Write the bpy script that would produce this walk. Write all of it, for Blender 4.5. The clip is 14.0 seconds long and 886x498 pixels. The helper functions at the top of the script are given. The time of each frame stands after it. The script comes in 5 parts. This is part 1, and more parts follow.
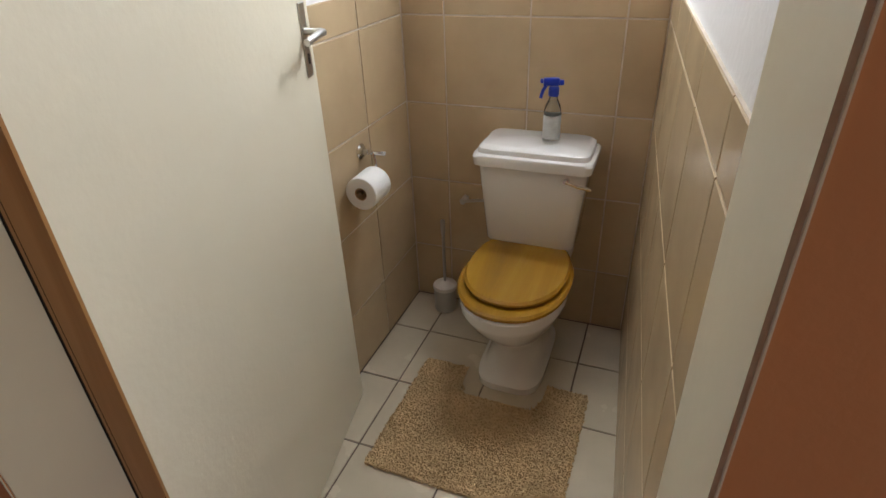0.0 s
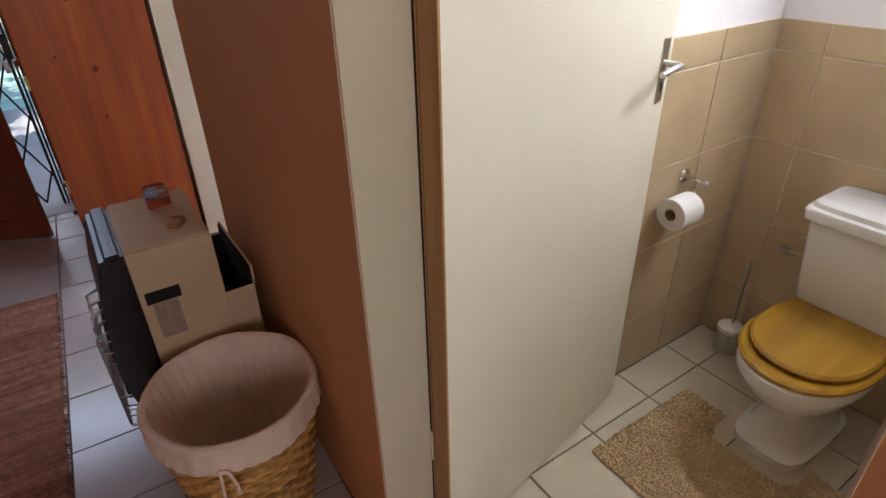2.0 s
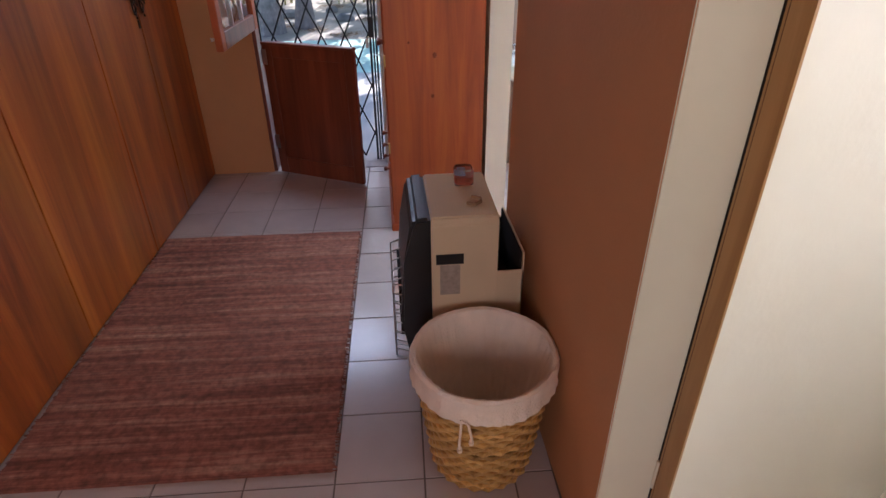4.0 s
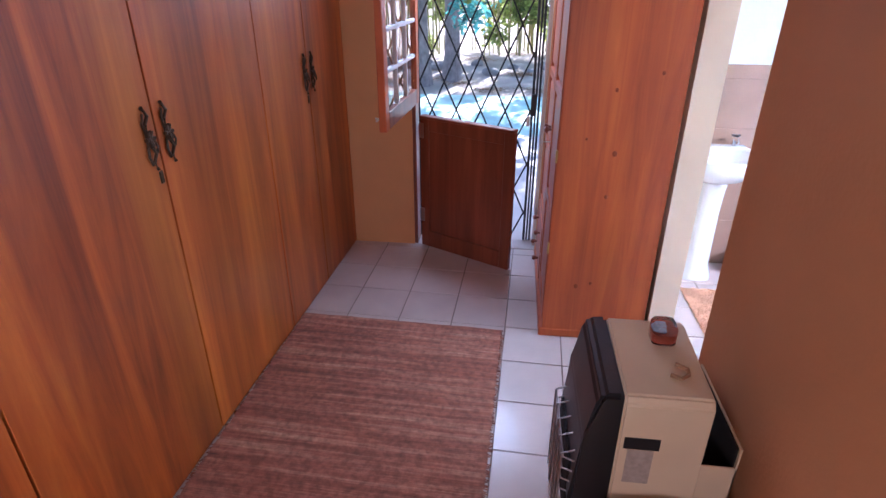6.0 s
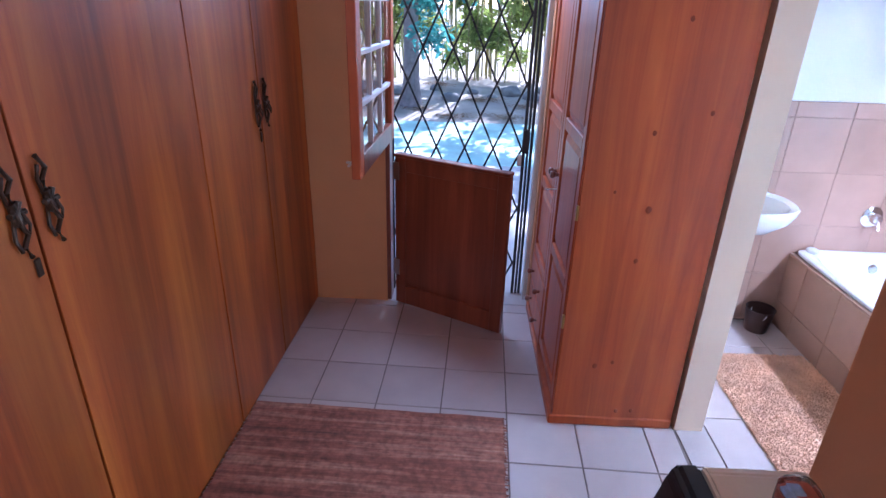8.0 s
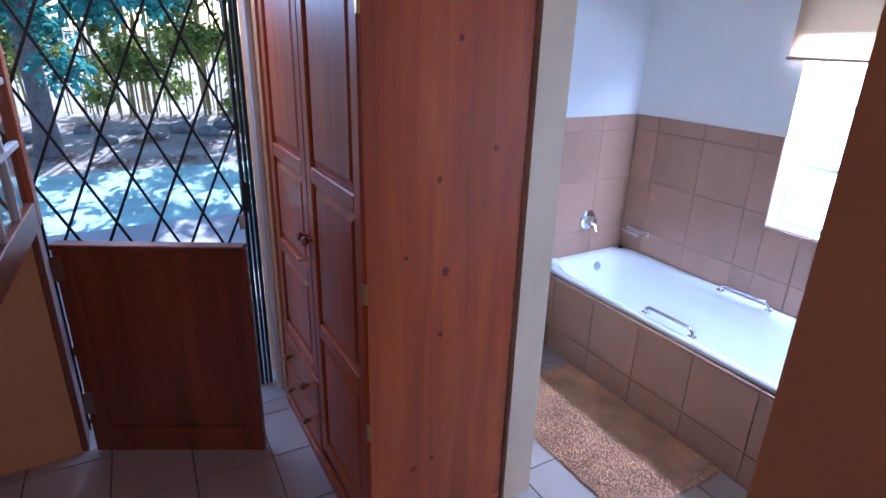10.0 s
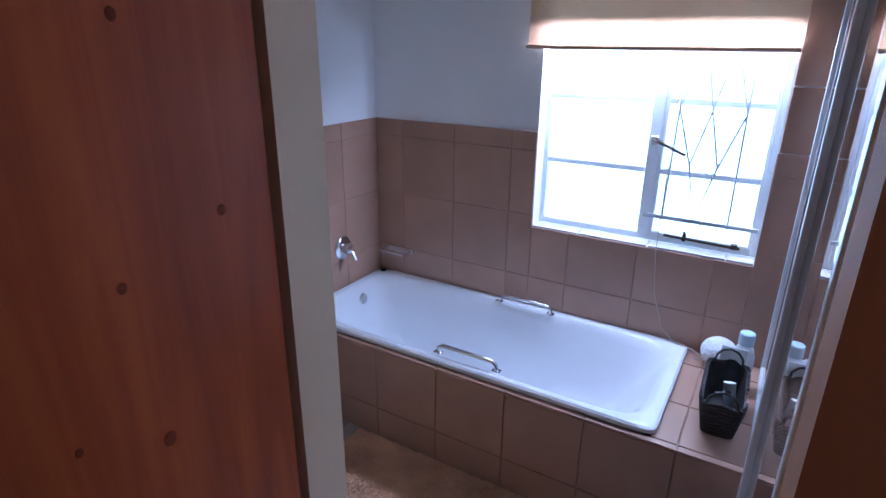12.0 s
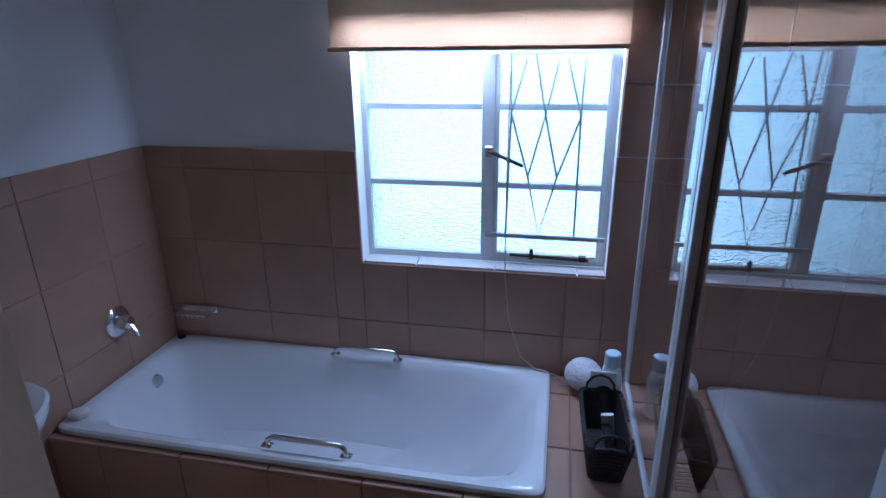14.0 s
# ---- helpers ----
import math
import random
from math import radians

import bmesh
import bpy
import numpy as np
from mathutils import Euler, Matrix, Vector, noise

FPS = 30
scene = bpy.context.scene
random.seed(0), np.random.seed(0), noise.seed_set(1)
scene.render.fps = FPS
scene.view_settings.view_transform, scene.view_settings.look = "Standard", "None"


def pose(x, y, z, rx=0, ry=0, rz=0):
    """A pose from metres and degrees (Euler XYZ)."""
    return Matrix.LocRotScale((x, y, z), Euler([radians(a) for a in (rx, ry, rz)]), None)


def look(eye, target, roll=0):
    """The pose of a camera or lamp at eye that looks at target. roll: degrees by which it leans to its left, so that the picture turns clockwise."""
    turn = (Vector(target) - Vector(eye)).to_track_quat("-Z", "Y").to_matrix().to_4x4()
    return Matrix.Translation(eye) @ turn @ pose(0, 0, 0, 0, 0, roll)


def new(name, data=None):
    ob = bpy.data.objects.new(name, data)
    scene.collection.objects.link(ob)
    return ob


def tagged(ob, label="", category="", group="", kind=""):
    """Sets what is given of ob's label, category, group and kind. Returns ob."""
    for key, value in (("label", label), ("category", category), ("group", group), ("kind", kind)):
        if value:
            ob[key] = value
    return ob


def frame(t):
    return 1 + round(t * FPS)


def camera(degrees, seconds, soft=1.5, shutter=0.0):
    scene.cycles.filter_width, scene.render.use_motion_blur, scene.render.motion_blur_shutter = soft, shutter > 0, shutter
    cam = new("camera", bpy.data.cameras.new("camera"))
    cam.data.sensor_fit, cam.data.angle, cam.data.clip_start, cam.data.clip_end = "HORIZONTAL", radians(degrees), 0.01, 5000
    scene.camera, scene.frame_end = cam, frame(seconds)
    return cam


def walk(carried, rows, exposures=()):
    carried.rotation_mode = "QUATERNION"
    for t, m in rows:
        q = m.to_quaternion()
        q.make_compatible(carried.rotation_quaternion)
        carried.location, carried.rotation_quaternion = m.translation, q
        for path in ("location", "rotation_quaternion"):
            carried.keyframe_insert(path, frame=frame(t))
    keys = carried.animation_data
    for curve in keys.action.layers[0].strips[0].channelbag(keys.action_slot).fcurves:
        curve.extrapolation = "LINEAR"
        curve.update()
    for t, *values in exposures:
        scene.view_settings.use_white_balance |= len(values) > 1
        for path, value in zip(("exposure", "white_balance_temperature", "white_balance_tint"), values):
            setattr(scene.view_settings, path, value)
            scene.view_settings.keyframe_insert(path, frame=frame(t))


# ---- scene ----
cam = camera(76.6, 14.0)
PATH = [
    (0, (0.974, 0.862, 1.449), (0.323, 2.459, 0.437), -2.3),
    (0.5, (1.019, 0.812, 1.487), (0.102, 2.281, 0.486), -2.2),
    (1, (1.032, 0.765, 1.517), (-0.083, 2.09, 0.515), -1.7),
    (1.5, (1.043, 0.73, 1.537), (-0.242, 1.891, 0.536), -1.4),
    (2, (1.09, 0.721, 1.562), (-0.351, 1.678, 0.559), -1.4),
    (2.5, (1.118, 0.7, 1.578), (-0.427, 1.473, 0.57), -1.3),
    (3, (1.143, 0.643, 1.569), (-0.487, 1.23, 0.569), -0.7),
    (3.5, (1.18, 0.62, 1.599), (-0.505, 1.002, 0.591), -0.5),
    (4, (1.136, 0.6, 1.643), (-0.582, 0.776, 0.634), -0.5),
    (4.2, (1.102, 0.592, 1.66), (-0.626, 0.681, 0.66), -0.5),
    (6.3, (0.606, 0.374, 1.791), (-1.182, 0.133, 0.928), -0.1),
    (6.5, (0.546, 0.366, 1.787), (-1.248, 0.117, 0.939), -0.1),
    (7, (0.42, 0.317, 1.787), (-1.381, 0.074, 0.953), 0.0),
    (7.2, (0.361, 0.281, 1.78), (-1.442, 0.049, 0.946), 0.3),
    (9.3, (-0.33, 0.094, 1.703), (-2.109, 0.633, 0.965), 2.0),
    (9.5, (-0.397, 0.091, 1.702), (-2.144, 0.737, 0.973), 1.9),
    (10, (-0.561, 0.072, 1.703), (-2.176, 1.017, 0.996), 1.6),
    (10.5, (-0.688, 0.147, 1.68), (-2.161, 1.307, 0.984), 0.9),
    (11, (-0.841, 0.27, 1.678), (-2.159, 1.606, 0.988), 0.6),
    (11.5, (-0.952, 0.36, 1.673), (-2.126, 1.824, 0.98), 0.5),
    (12, (-1.117, 0.445, 1.671), (-2.087, 2.052, 0.979), 0.5),
    (12.5, (-1.193, 0.501, 1.643), (-1.967, 2.219, 0.972), 0.3),
    (13, (-1.238, 0.604, 1.647), (-1.836, 2.391, 0.975), -0.1),
    (13.5, (-1.288, 0.719, 1.658), (-1.753, 2.544, 0.985), -0.3),
    (14, (-1.316, 0.841, 1.656), (-1.704, 2.683, 0.982), -0.7),
]
EXPOSURES = [(0, 0.65, 5900, 8), (2, 0.85, 5900, 12), (3, 0.85, 5850, 14), (4, 1.25, 5750, 17), (6.5, 1.95, 5150, 25), (7.2, 1.85, 5000, 24), (9.4, 1.2, 4650, 20), (10.5, 0.65, 4700, 18), (12, -0.25, 4850, 21), (13, -0.8, 4800, 19), (14, -1.48, 4750, 17)]
walk(cam, [(t, look(eye, target, roll)) for t, eye, target, roll in PATH], EXPOSURES)

# ---- light ----
SUN_EL, SUN_AZ = radians(31), radians(284)
world = bpy.data.worlds.new("world")
scene.world = world
world.use_nodes = True
wn = world.node_tree.nodes
sky = wn.new("ShaderNodeTexSky")
sky.sky_type, sky.sun_disc = "NISHITA", False
sky.sun_elevation, sky.sun_rotation = SUN_EL, SUN_AZ
wn["Background"].inputs[1].default_value = 0.15
world.node_tree.links.new(sky.outputs[0], wn["Background"].inputs[0])

sun = new("sun", bpy.data.lights.new("sun", "SUN"))
sun.data.energy, sun.data.angle, sun.data.color = 5.0, radians(0.5), (1.0, 0.94, 0.85)
sun.matrix_world = look((0, 0, 0), (-math.sin(SUN_AZ) * math.cos(SUN_EL), -math.cos(SUN_AZ) * math.cos(SUN_EL), -math.sin(SUN_EL)))


def window_lamp(name, eye, target, w, h, power, colour):
    ob = new(name, bpy.data.lights.new(name, "AREA"))
    ob.data.shape, ob.data.size, ob.data.size_y = "RECTANGLE", w, h
    ob.data.energy, ob.data.color = power, colour
    ob.matrix_world = look(eye, target)
    return ob


window_lamp("skylight_door", (-3.2, 0.16, 1.99), (-1.2, 0.0, 0.3), 0.8, 0.25, 8, (0.7, 0.82, 1.0))
window_lamp("skylight_bath", (-1.588, 3.25, 1.28), (-1.588, 2.0, 1.24), 1.2, 1.05, 25, (0.66, 0.9, 1.0))
window_lamp("skylight_bath_head", (-1.588, 2.812, 1.72), (-1.588, 2.4, 1.0), 0.88, 0.08, 24, (0.78, 0.87, 1.0))
window_lamp("skylight_toilet", (0.65, 2.9, 2.05), (0.5, 1.6, 0.6), 0.5, 0.35, 17, (1.0, 0.99, 0.95))
# warm fill added behind the camera to brighten the hall, no known source
window_lamp("fill_bedroom", (3.3, 0.1, 1.6), (0.0, -0.4, 0.8), 1.2, 1.0, 11, (1.0, 0.8, 0.62))


# ---- materials ----
def shader(name):
    m = bpy.data.materials.new(name)
    m.use_nodes = True
    return m, m.node_tree.nodes, m.node_tree.links, m.node_tree.nodes["Principled BSDF"]


def ramp(nodes, stops):
    r = nodes.new("ShaderNodeValToRGB")
    r.color_ramp.elements[0].position, r.color_ramp.elements[0].color = stops[0][0], (*stops[0][1], 1)
    r.color_ramp.elements[1].position, r.color_ramp.elements[1].color = stops[-1][0], (*stops[-1][1], 1)
    for p, c in stops[1:-1]:
        e = r.color_ramp.elements.new(p)
        e.color = (*c, 1)
    return r


def shade(c, k):
    return tuple(min(1, v * k) for v in c)


def plain(name, colour, rough=0.5, metal=0.0, var=0.12, scale=6.0, bump=0.1, bscale=90.0, per_piece=0.0, coat=0.0):
    """Painted, cast or woven stuff: patches at one scale, fine relief at another."""
    m, n, l, b = shader(name)
    tc = n.new("ShaderNodeTexCoord")
    src = tc.outputs["Object"]
    if per_piece:
        own = n.new("ShaderNodeObjectInfo")
        far = n.new("ShaderNodeMath")
        far.operation, far.inputs[1].default_value = "MULTIPLY", 37.0
        l.new(own.outputs["Random"], far.inputs[0])
        off = n.new("ShaderNodeVectorMath")
        l.new(src, off.inputs[0])
        l.new(far.outputs[0], off.inputs[1])
        src = off.outputs[0]
    big = n.new("ShaderNodeTexNoise")
    big.inputs["Scale"].default_value, big.inputs["Detail"].default_value = scale, 6
    l.new(src, big.inputs["Vector"])
    r = ramp(n, ((0.25, shade(colour, 1 - var)), (0.75, shade(colour, 1 + var))))
    l.new(big.outputs["Fac"], r.inputs[0])
    out = r.outputs[0]
    if per_piece:
        info = n.new("ShaderNodeObjectInfo")
        hsv = n.new("ShaderNodeHueSaturation")
        mp = n.new("ShaderNodeMapRange")
        mp.inputs[3].default_value, mp.inputs[4].default_value = 1 - per_piece, 1 + per_piece
        l.new(info.outputs["Random"], mp.inputs[0])
        l.new(mp.outputs[0], hsv.inputs["Value"])
        l.new(out, hsv.inputs["Color"])
        out = hsv.outputs[0]
    l.new(out, b.inputs["Base Color"])
    fine = n.new("ShaderNodeTexNoise")
    fine.inputs["Scale"].default_value, fine.inputs["Detail"].default_value = bscale, 4
    l.new(src, fine.inputs["Vector"])
    rr = n.new("ShaderNodeMapRange")
    rr.inputs[3].default_value, rr.inputs[4].default_value = max(0.02, rough - 0.08), min(1, rough + 0.08)
    l.new(big.outputs["Fac"], rr.inputs[0])
    l.new(rr.outputs[0], b.inputs["Roughness"])
    if bump:
        bp = n.new("ShaderNodeBump")
        bp.inputs["Strength"].default_value, bp.inputs["Distance"].default_value = bump, 0.01
        l.new(fine.outputs["Fac"], bp.inputs["Height"])
        l.new(bp.outputs[0], b.inputs["Normal"])
    b.inputs["Metallic"].default_value = metal
    b.inputs["Coat Weight"].default_value = coat
    return m


def wood(name, dark, mid, light, axis="z", rough=0.35, streak=14.0, knots=0.0, coat=0.2, per_piece=0.0, spread=(0.6, 1.35), gloss=0.25):
    """Sawn timber or veneer with the grain along one axis."""
    m, n, l, b = shader(name)
    tc = n.new("ShaderNodeTexCoord")
    mp = n.new("ShaderNodeMapping")
    mp.inputs["Scale"].default_value = [0.06 if a == axis else 1.0 for a in "xyz"]
    l.new(tc.outputs["Object"], mp.inputs["Vector"])
    src = mp.outputs[0]
    if per_piece:
        info = n.new("ShaderNodeObjectInfo")
        add = n.new("ShaderNodeVectorMath")
        sc = n.new("ShaderNodeMath")
        sc.operation, sc.inputs[1].default_value = "MULTIPLY", 7.0
        l.new(info.outputs["Random"], sc.inputs[0])
        l.new(src, add.inputs[0])
        l.new(sc.outputs[0], add.inputs[1])
        src = add.outputs[0]
    a1 = n.new("ShaderNodeTexNoise")
    a1.inputs["Scale"].default_value, a1.inputs["Detail"].default_value, a1.inputs["Distortion"].default_value = streak, 8, 0.6
    a1.inputs["Roughness"].default_value = 0.65
    l.new(src, a1.inputs["Vector"])
    r = ramp(n, ((0.28, dark), (0.5, mid), (0.74, light)))
    l.new(a1.outputs["Fac"], r.inputs[0])
    broad = n.new("ShaderNodeTexNoise")
    broad.inputs["Scale"].default_value, broad.inputs["Detail"].default_value = 3.2, 3
    l.new(src, broad.inputs["Vector"])
    mr = n.new("ShaderNodeMapRange")
    mr.inputs[1].default_value, mr.inputs[2].default_value = 0.3, 0.7
    mr.inputs[3].default_value, mr.inputs[4].default_value = spread
    l.new(broad.outputs["Fac"], mr.inputs[0])
    mix = n.new("ShaderNodeMix")
    mix.data_type, mix.blend_type, mix.inputs[0].default_value = "RGBA", "MULTIPLY", 1.0
    l.new(r.outputs[0], mix.inputs[6])
    l.new(mr.outputs[0], mix.inputs[7])
    out = mix.outputs[2]
    if knots:
        mk = n.new("ShaderNodeMapping")
        mk.inputs["Scale"].default_value = [0.55 if a == axis else 1.0 for a in "xyz"]
        l.new(tc.outputs["Object"], mk.inputs["Vector"])
        v = n.new("ShaderNodeTexVoronoi")
        v.inputs["Scale"].default_value = knots
        l.new(mk.outputs[0], v.inputs["Vector"])
        kr = ramp(n, ((0.035, (0.12, 0.06, 0.05)), (0.055, (0.55, 0.42, 0.38)), (0.14, (1, 1, 1))))
        l.new(v.outputs["Distance"], kr.inputs[0])
        m2 = n.new("ShaderNodeMix")
        m2.data_type, m2.blend_type, m2.inputs[0].default_value = "RGBA", "MULTIPLY", 1.0
        l.new(out, m2.inputs[6])
        l.new(kr.outputs[0], m2.inputs[7])
        out = m2.outputs[2]
    l.new(out, b.inputs["Base Color"])
    bp = n.new("ShaderNodeBump")
    bp.inputs["Strength"].default_value, bp.inputs["Distance"].default_value = 0.15, 0.004
    l.new(a1.outputs["Fac"], bp.inputs["Height"])
    l.new(bp.outputs[0], b.inputs["Normal"])
    b.inputs["Roughness"].default_value, b.inputs["Coat Weight"].default_value, b.inputs["Coat Roughness"].default_value = rough, coat, gloss
    return m


def clear(name, colour, rough=0.0, bump=0.0, bscale=60.0):
    m, n, l, b = shader(name)
    b.inputs["Base Color"].default_value = (*colour, 1)
    b.inputs["Transmission Weight"].default_value, b.inputs["Roughness"].default_value, b.inputs["IOR"].default_value = 1.0, rough, 1.45
    if bump:
        tc = n.new("ShaderNodeTexCoord")
        v = n.new("ShaderNodeTexVoronoi")
        v.feature, v.inputs["Scale"].default_value = "SMOOTH_F1", bscale
        l.new(tc.outputs["Object"], v.inputs["Vector"])
        bp = n.new("ShaderNodeBump")
        bp.inputs["Strength"].default_value, bp.inputs["Distance"].default_value = bump, 0.01
        l.new(v.outputs["Distance"], bp.inputs["Height"])
        l.new(bp.outputs[0], b.inputs["Normal"])
    return m


def leafy(name, colour):
    """Thin leaves that let light through."""
    m, n, l, b = shader(name)
    info = n.new("ShaderNodeNewGeometry")
    hsv = n.new("ShaderNodeHueSaturation")
    mr = n.new("ShaderNodeMapRange")
    mr.inputs[3].default_value, mr.inputs[4].default_value = 0.45, 1.6
    hsv.inputs["Color"].default_value = (*colour, 1)
    l.new(info.outputs["Random Per Island"], mr.inputs[0])
    l.new(mr.outputs[0], hsv.inputs["Value"])
    l.new(hsv.outputs[0], b.inputs["Base Color"])
    b.inputs["Roughness"].default_value = 0.55
    tr = n.new("ShaderNodeBsdfTranslucent")
    l.new(hsv.outputs[0], tr.inputs[0])
    mix = n.new("ShaderNodeMixShader")
    mix.inputs[0].default_value = 0.45
    l.new(b.outputs[0], mix.inputs[1])
    l.new(tr.outputs[0], mix.inputs[2])
    l.new(mix.outputs[0], n["Material Output"].inputs[0])
    return m


def striped(name, colours, axis, freq, rough=0.9):
    """Woven cloth in ribs across one axis, with bands of tone."""
    m, n, l, b = shader(name)
    tc = n.new("ShaderNodeTexCoord")
    sep = n.new("ShaderNodeSeparateXYZ")
    l.new(tc.outputs["Object"], sep.inputs[0])
    warp = n.new("ShaderNodeTexNoise")
    warp.inputs["Scale"].default_value, warp.inputs["Detail"].default_value = 40, 3
    l.new(tc.outputs["Object"], warp.inputs["Vector"])
    mp = n.new("ShaderNodeMapping")
    mp.inputs["Scale"].default_value = [14.0 if a == axis else 0.5 for a in "xyz"]
    l.new(tc.outputs["Object"], mp.inputs["Vector"])
    band = n.new("ShaderNodeTexNoise")
    band.inputs["Scale"].default_value, band.inputs["Detail"].default_value, band.inputs["Roughness"].default_value = 1.6, 7, 0.75
    l.new(mp.outputs[0], band.inputs["Vector"])
    r = ramp(n, ((0.3, colours[0]), (0.5, colours[1]), (0.68, colours[2])))
    l.new(band.outputs["Fac"], r.inputs[0])
    spot = n.new("ShaderNodeMapRange")
    spot.inputs[1].default_value, spot.inputs[2].default_value, spot.inputs[3].default_value, spot.inputs[4].default_value = 0.3, 0.7, 0.65, 1.3
    l.new(warp.outputs["Fac"], spot.inputs[0])
    mix = n.new("ShaderNodeMix")
    mix.data_type, mix.blend_type, mix.inputs[0].default_value = "RGBA", "MULTIPLY", 1.0
    l.new(r.outputs[0], mix.inputs[6])
    l.new(spot.outputs[0], mix.inputs[7])
    l.new(mix.outputs[2], b.inputs["Base Color"])
    bp = n.new("ShaderNodeBump")
    bp.inputs["Strength"].default_value, bp.inputs["Distance"].default_value = 0.6, 0.004
    l.new(warp.outputs["Fac"], bp.inputs["Height"])
    l.new(bp.outputs[0], b.inputs["Normal"])
    b.inputs["Roughness"].default_value = rough
    return m


def backlit(m, colour, amount):
    """Let some light through a thin cloth."""
    n, l = m.node_tree.nodes, m.node_tree.links
    tr = n.new("ShaderNodeBsdfTranslucent")
    tr.inputs[0].default_value = (*colour, 1)
    mix = n.new("ShaderNodeMixShader")
    mix.inputs[0].default_value = amount
    l.new(n["Principled BSDF"].outputs[0], mix.inputs[1])
    l.new(tr.outputs[0], mix.inputs[2])
    l.new(mix.outputs[0], n["Material Output"].inputs[0])
    return m


PEACH = plain("peach_paint", (0.58, 0.265, 0.105), 0.75, var=0.07, scale=3, bump=0.1, bscale=70)
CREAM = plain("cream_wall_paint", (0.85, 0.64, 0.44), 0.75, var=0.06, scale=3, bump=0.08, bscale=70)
WHITE = plain("white_wall_paint", (0.84, 0.83, 0.84), 0.7, var=0.03, scale=3, bump=0.15, bscale=60)
FRAME_CREAM = plain("cream_enamel", (0.72, 0.66, 0.5), 0.4, var=0.04, scale=4, bump=0.05, bscale=40)
DOOR_CREAM = plain("cream_door_paint", (0.76, 0.71, 0.57), 0.42, var=0.03, scale=3, bump=0.06, bscale=60)
CEIL = plain("ceiling_paint", (0.78, 0.76, 0.72), 0.85, var=0.03, bump=0.05)
GROUT = plain("pale_grout", (0.6, 0.52, 0.42), 0.9, var=0.2, scale=20, bump=0.2)
GROUT_BATH = plain("brown_grout", (0.39, 0.235, 0.166), 0.9, var=0.25, scale=20, bump=0.2)
GROUT_DARK = plain("floor_grout", (0.16, 0.12, 0.1), 0.9, var=0.25, scale=20, bump=0.2)
TILE_TAN = plain("tan_glazed_tile", (0.53, 0.405, 0.25), 0.22, var=0.1, scale=5, bump=0.03, bscale=25, per_piece=0.05)
TILE_PINK = plain("beige_glazed_tile", (0.42, 0.25, 0.175), 0.36, var=0.1, scale=5, bump=0.015, bscale=25, per_piece=0.05)
TILE_FLOOR = plain("cream_floor_tile", (0.6, 0.53, 0.4), 0.25, var=0.08, scale=7, bump=0.03, bscale=30, per_piece=0.05)
TILE_HALL = plain("pale_floor_tile", (0.5, 0.41, 0.37), 0.22, var=0.05, scale=7, bump=0.015, bscale=30, per_piece=0.05)
CERAMIC = plain("white_ceramic", (0.82, 0.82, 0.82), 0.12, var=0.02, bump=0.0, coat=0.4)
BATH_WHITE = plain("white_bath_enamel", (0.8, 0.8, 0.82), 0.15, var=0.02, bump=0.0, coat=0.4)
CHROME = plain("chrome", (0.75, 0.75, 0.76), 0.14, metal=1.0, var=0.04, bump=0.0)
STEEL = plain("brushed_steel", (0.55, 0.54, 0.52), 0.32, metal=1.0, var=0.06, bump=0.05, bscale=120)
BLACK = plain("black_plastic", (0.012, 0.012, 0.013), 0.35, var=0.2, bump=0.05)
# near-black colour that stands in for shade inside gaps and hollows
RECESS_SHADE = plain("recess_shade_black", (0.015, 0.01, 0.008), 0.9, bump=0.0)
BLACK_IRON = plain("black_iron", (0.02, 0.02, 0.022), 0.45, metal=0.4, var=0.2, bump=0.1)
BRONZE = plain("dark_bronze", (0.06, 0.035, 0.022), 0.42, metal=0.7, var=0.3, scale=30, bump=0.3)
TEAK = wood("teak_veneer", (0.15, 0.025, 0.005), (0.4, 0.083, 0.01), (0.62, 0.178, 0.02), "z", 0.42, 8, coat=0.1, per_piece=1, spread=(0.58, 1.25))
PINE = wood("red_stained_pine", (0.28, 0.043, 0.006), (0.42, 0.076, 0.009), (0.52, 0.115, 0.014), "z", 0.48, 16, coat=0.16, spread=(0.8, 1.2), gloss=0.12)
MAHOGANY = wood("dark_mahogany", (0.13, 0.028, 0.013), (0.21, 0.048, 0.02), (0.29, 0.072, 0.03), "z", 0.36, 14)
LIPPING = wood("varnished_lipping", (0.34, 0.16, 0.05), (0.46, 0.24, 0.08), (0.55, 0.31, 0.12), "z", 0.4, 20)
SEAT_OAK = wood("golden_oak", (0.3, 0.15, 0.01), (0.41, 0.215, 0.014), (0.5, 0.28, 0.024), "y", 0.22, 9, coat=0.6, spread=(0.75, 1.2))
RUG_RED = striped("red_brown_rug", ((0.11, 0.036, 0.023), (0.28, 0.095, 0.056), (0.46, 0.235, 0.15)), "x", 110)
MAT_TAN = plain("tan_shag", (0.66, 0.48, 0.26), 0.95, var=0.16, scale=9, bump=1.0, bscale=160)
MAT_ORANGE = plain("orange_brown_shag", (0.9, 0.5, 0.32), 0.95, var=0.3, scale=7, bump=1.0, bscale=160)
LINEN = plain("cotton_lining", (0.86, 0.7, 0.55), 0.9, var=0.08, scale=10, bump=0.5, bscale=140)
WICKER = wood("wicker", (0.3, 0.14, 0.03), (0.55, 0.3, 0.08), (0.68, 0.42, 0.14), "x", 0.5, 30, per_piece=1)
HEATER_BEIGE = plain("beige_enamel_steel", (0.64, 0.48, 0.3), 0.4, var=0.06, scale=5, bump=0.08, bscale=50)
LABEL_GREY = plain("grey_label", (0.36, 0.28, 0.22), 0.6, var=0.2, scale=60, bump=0)
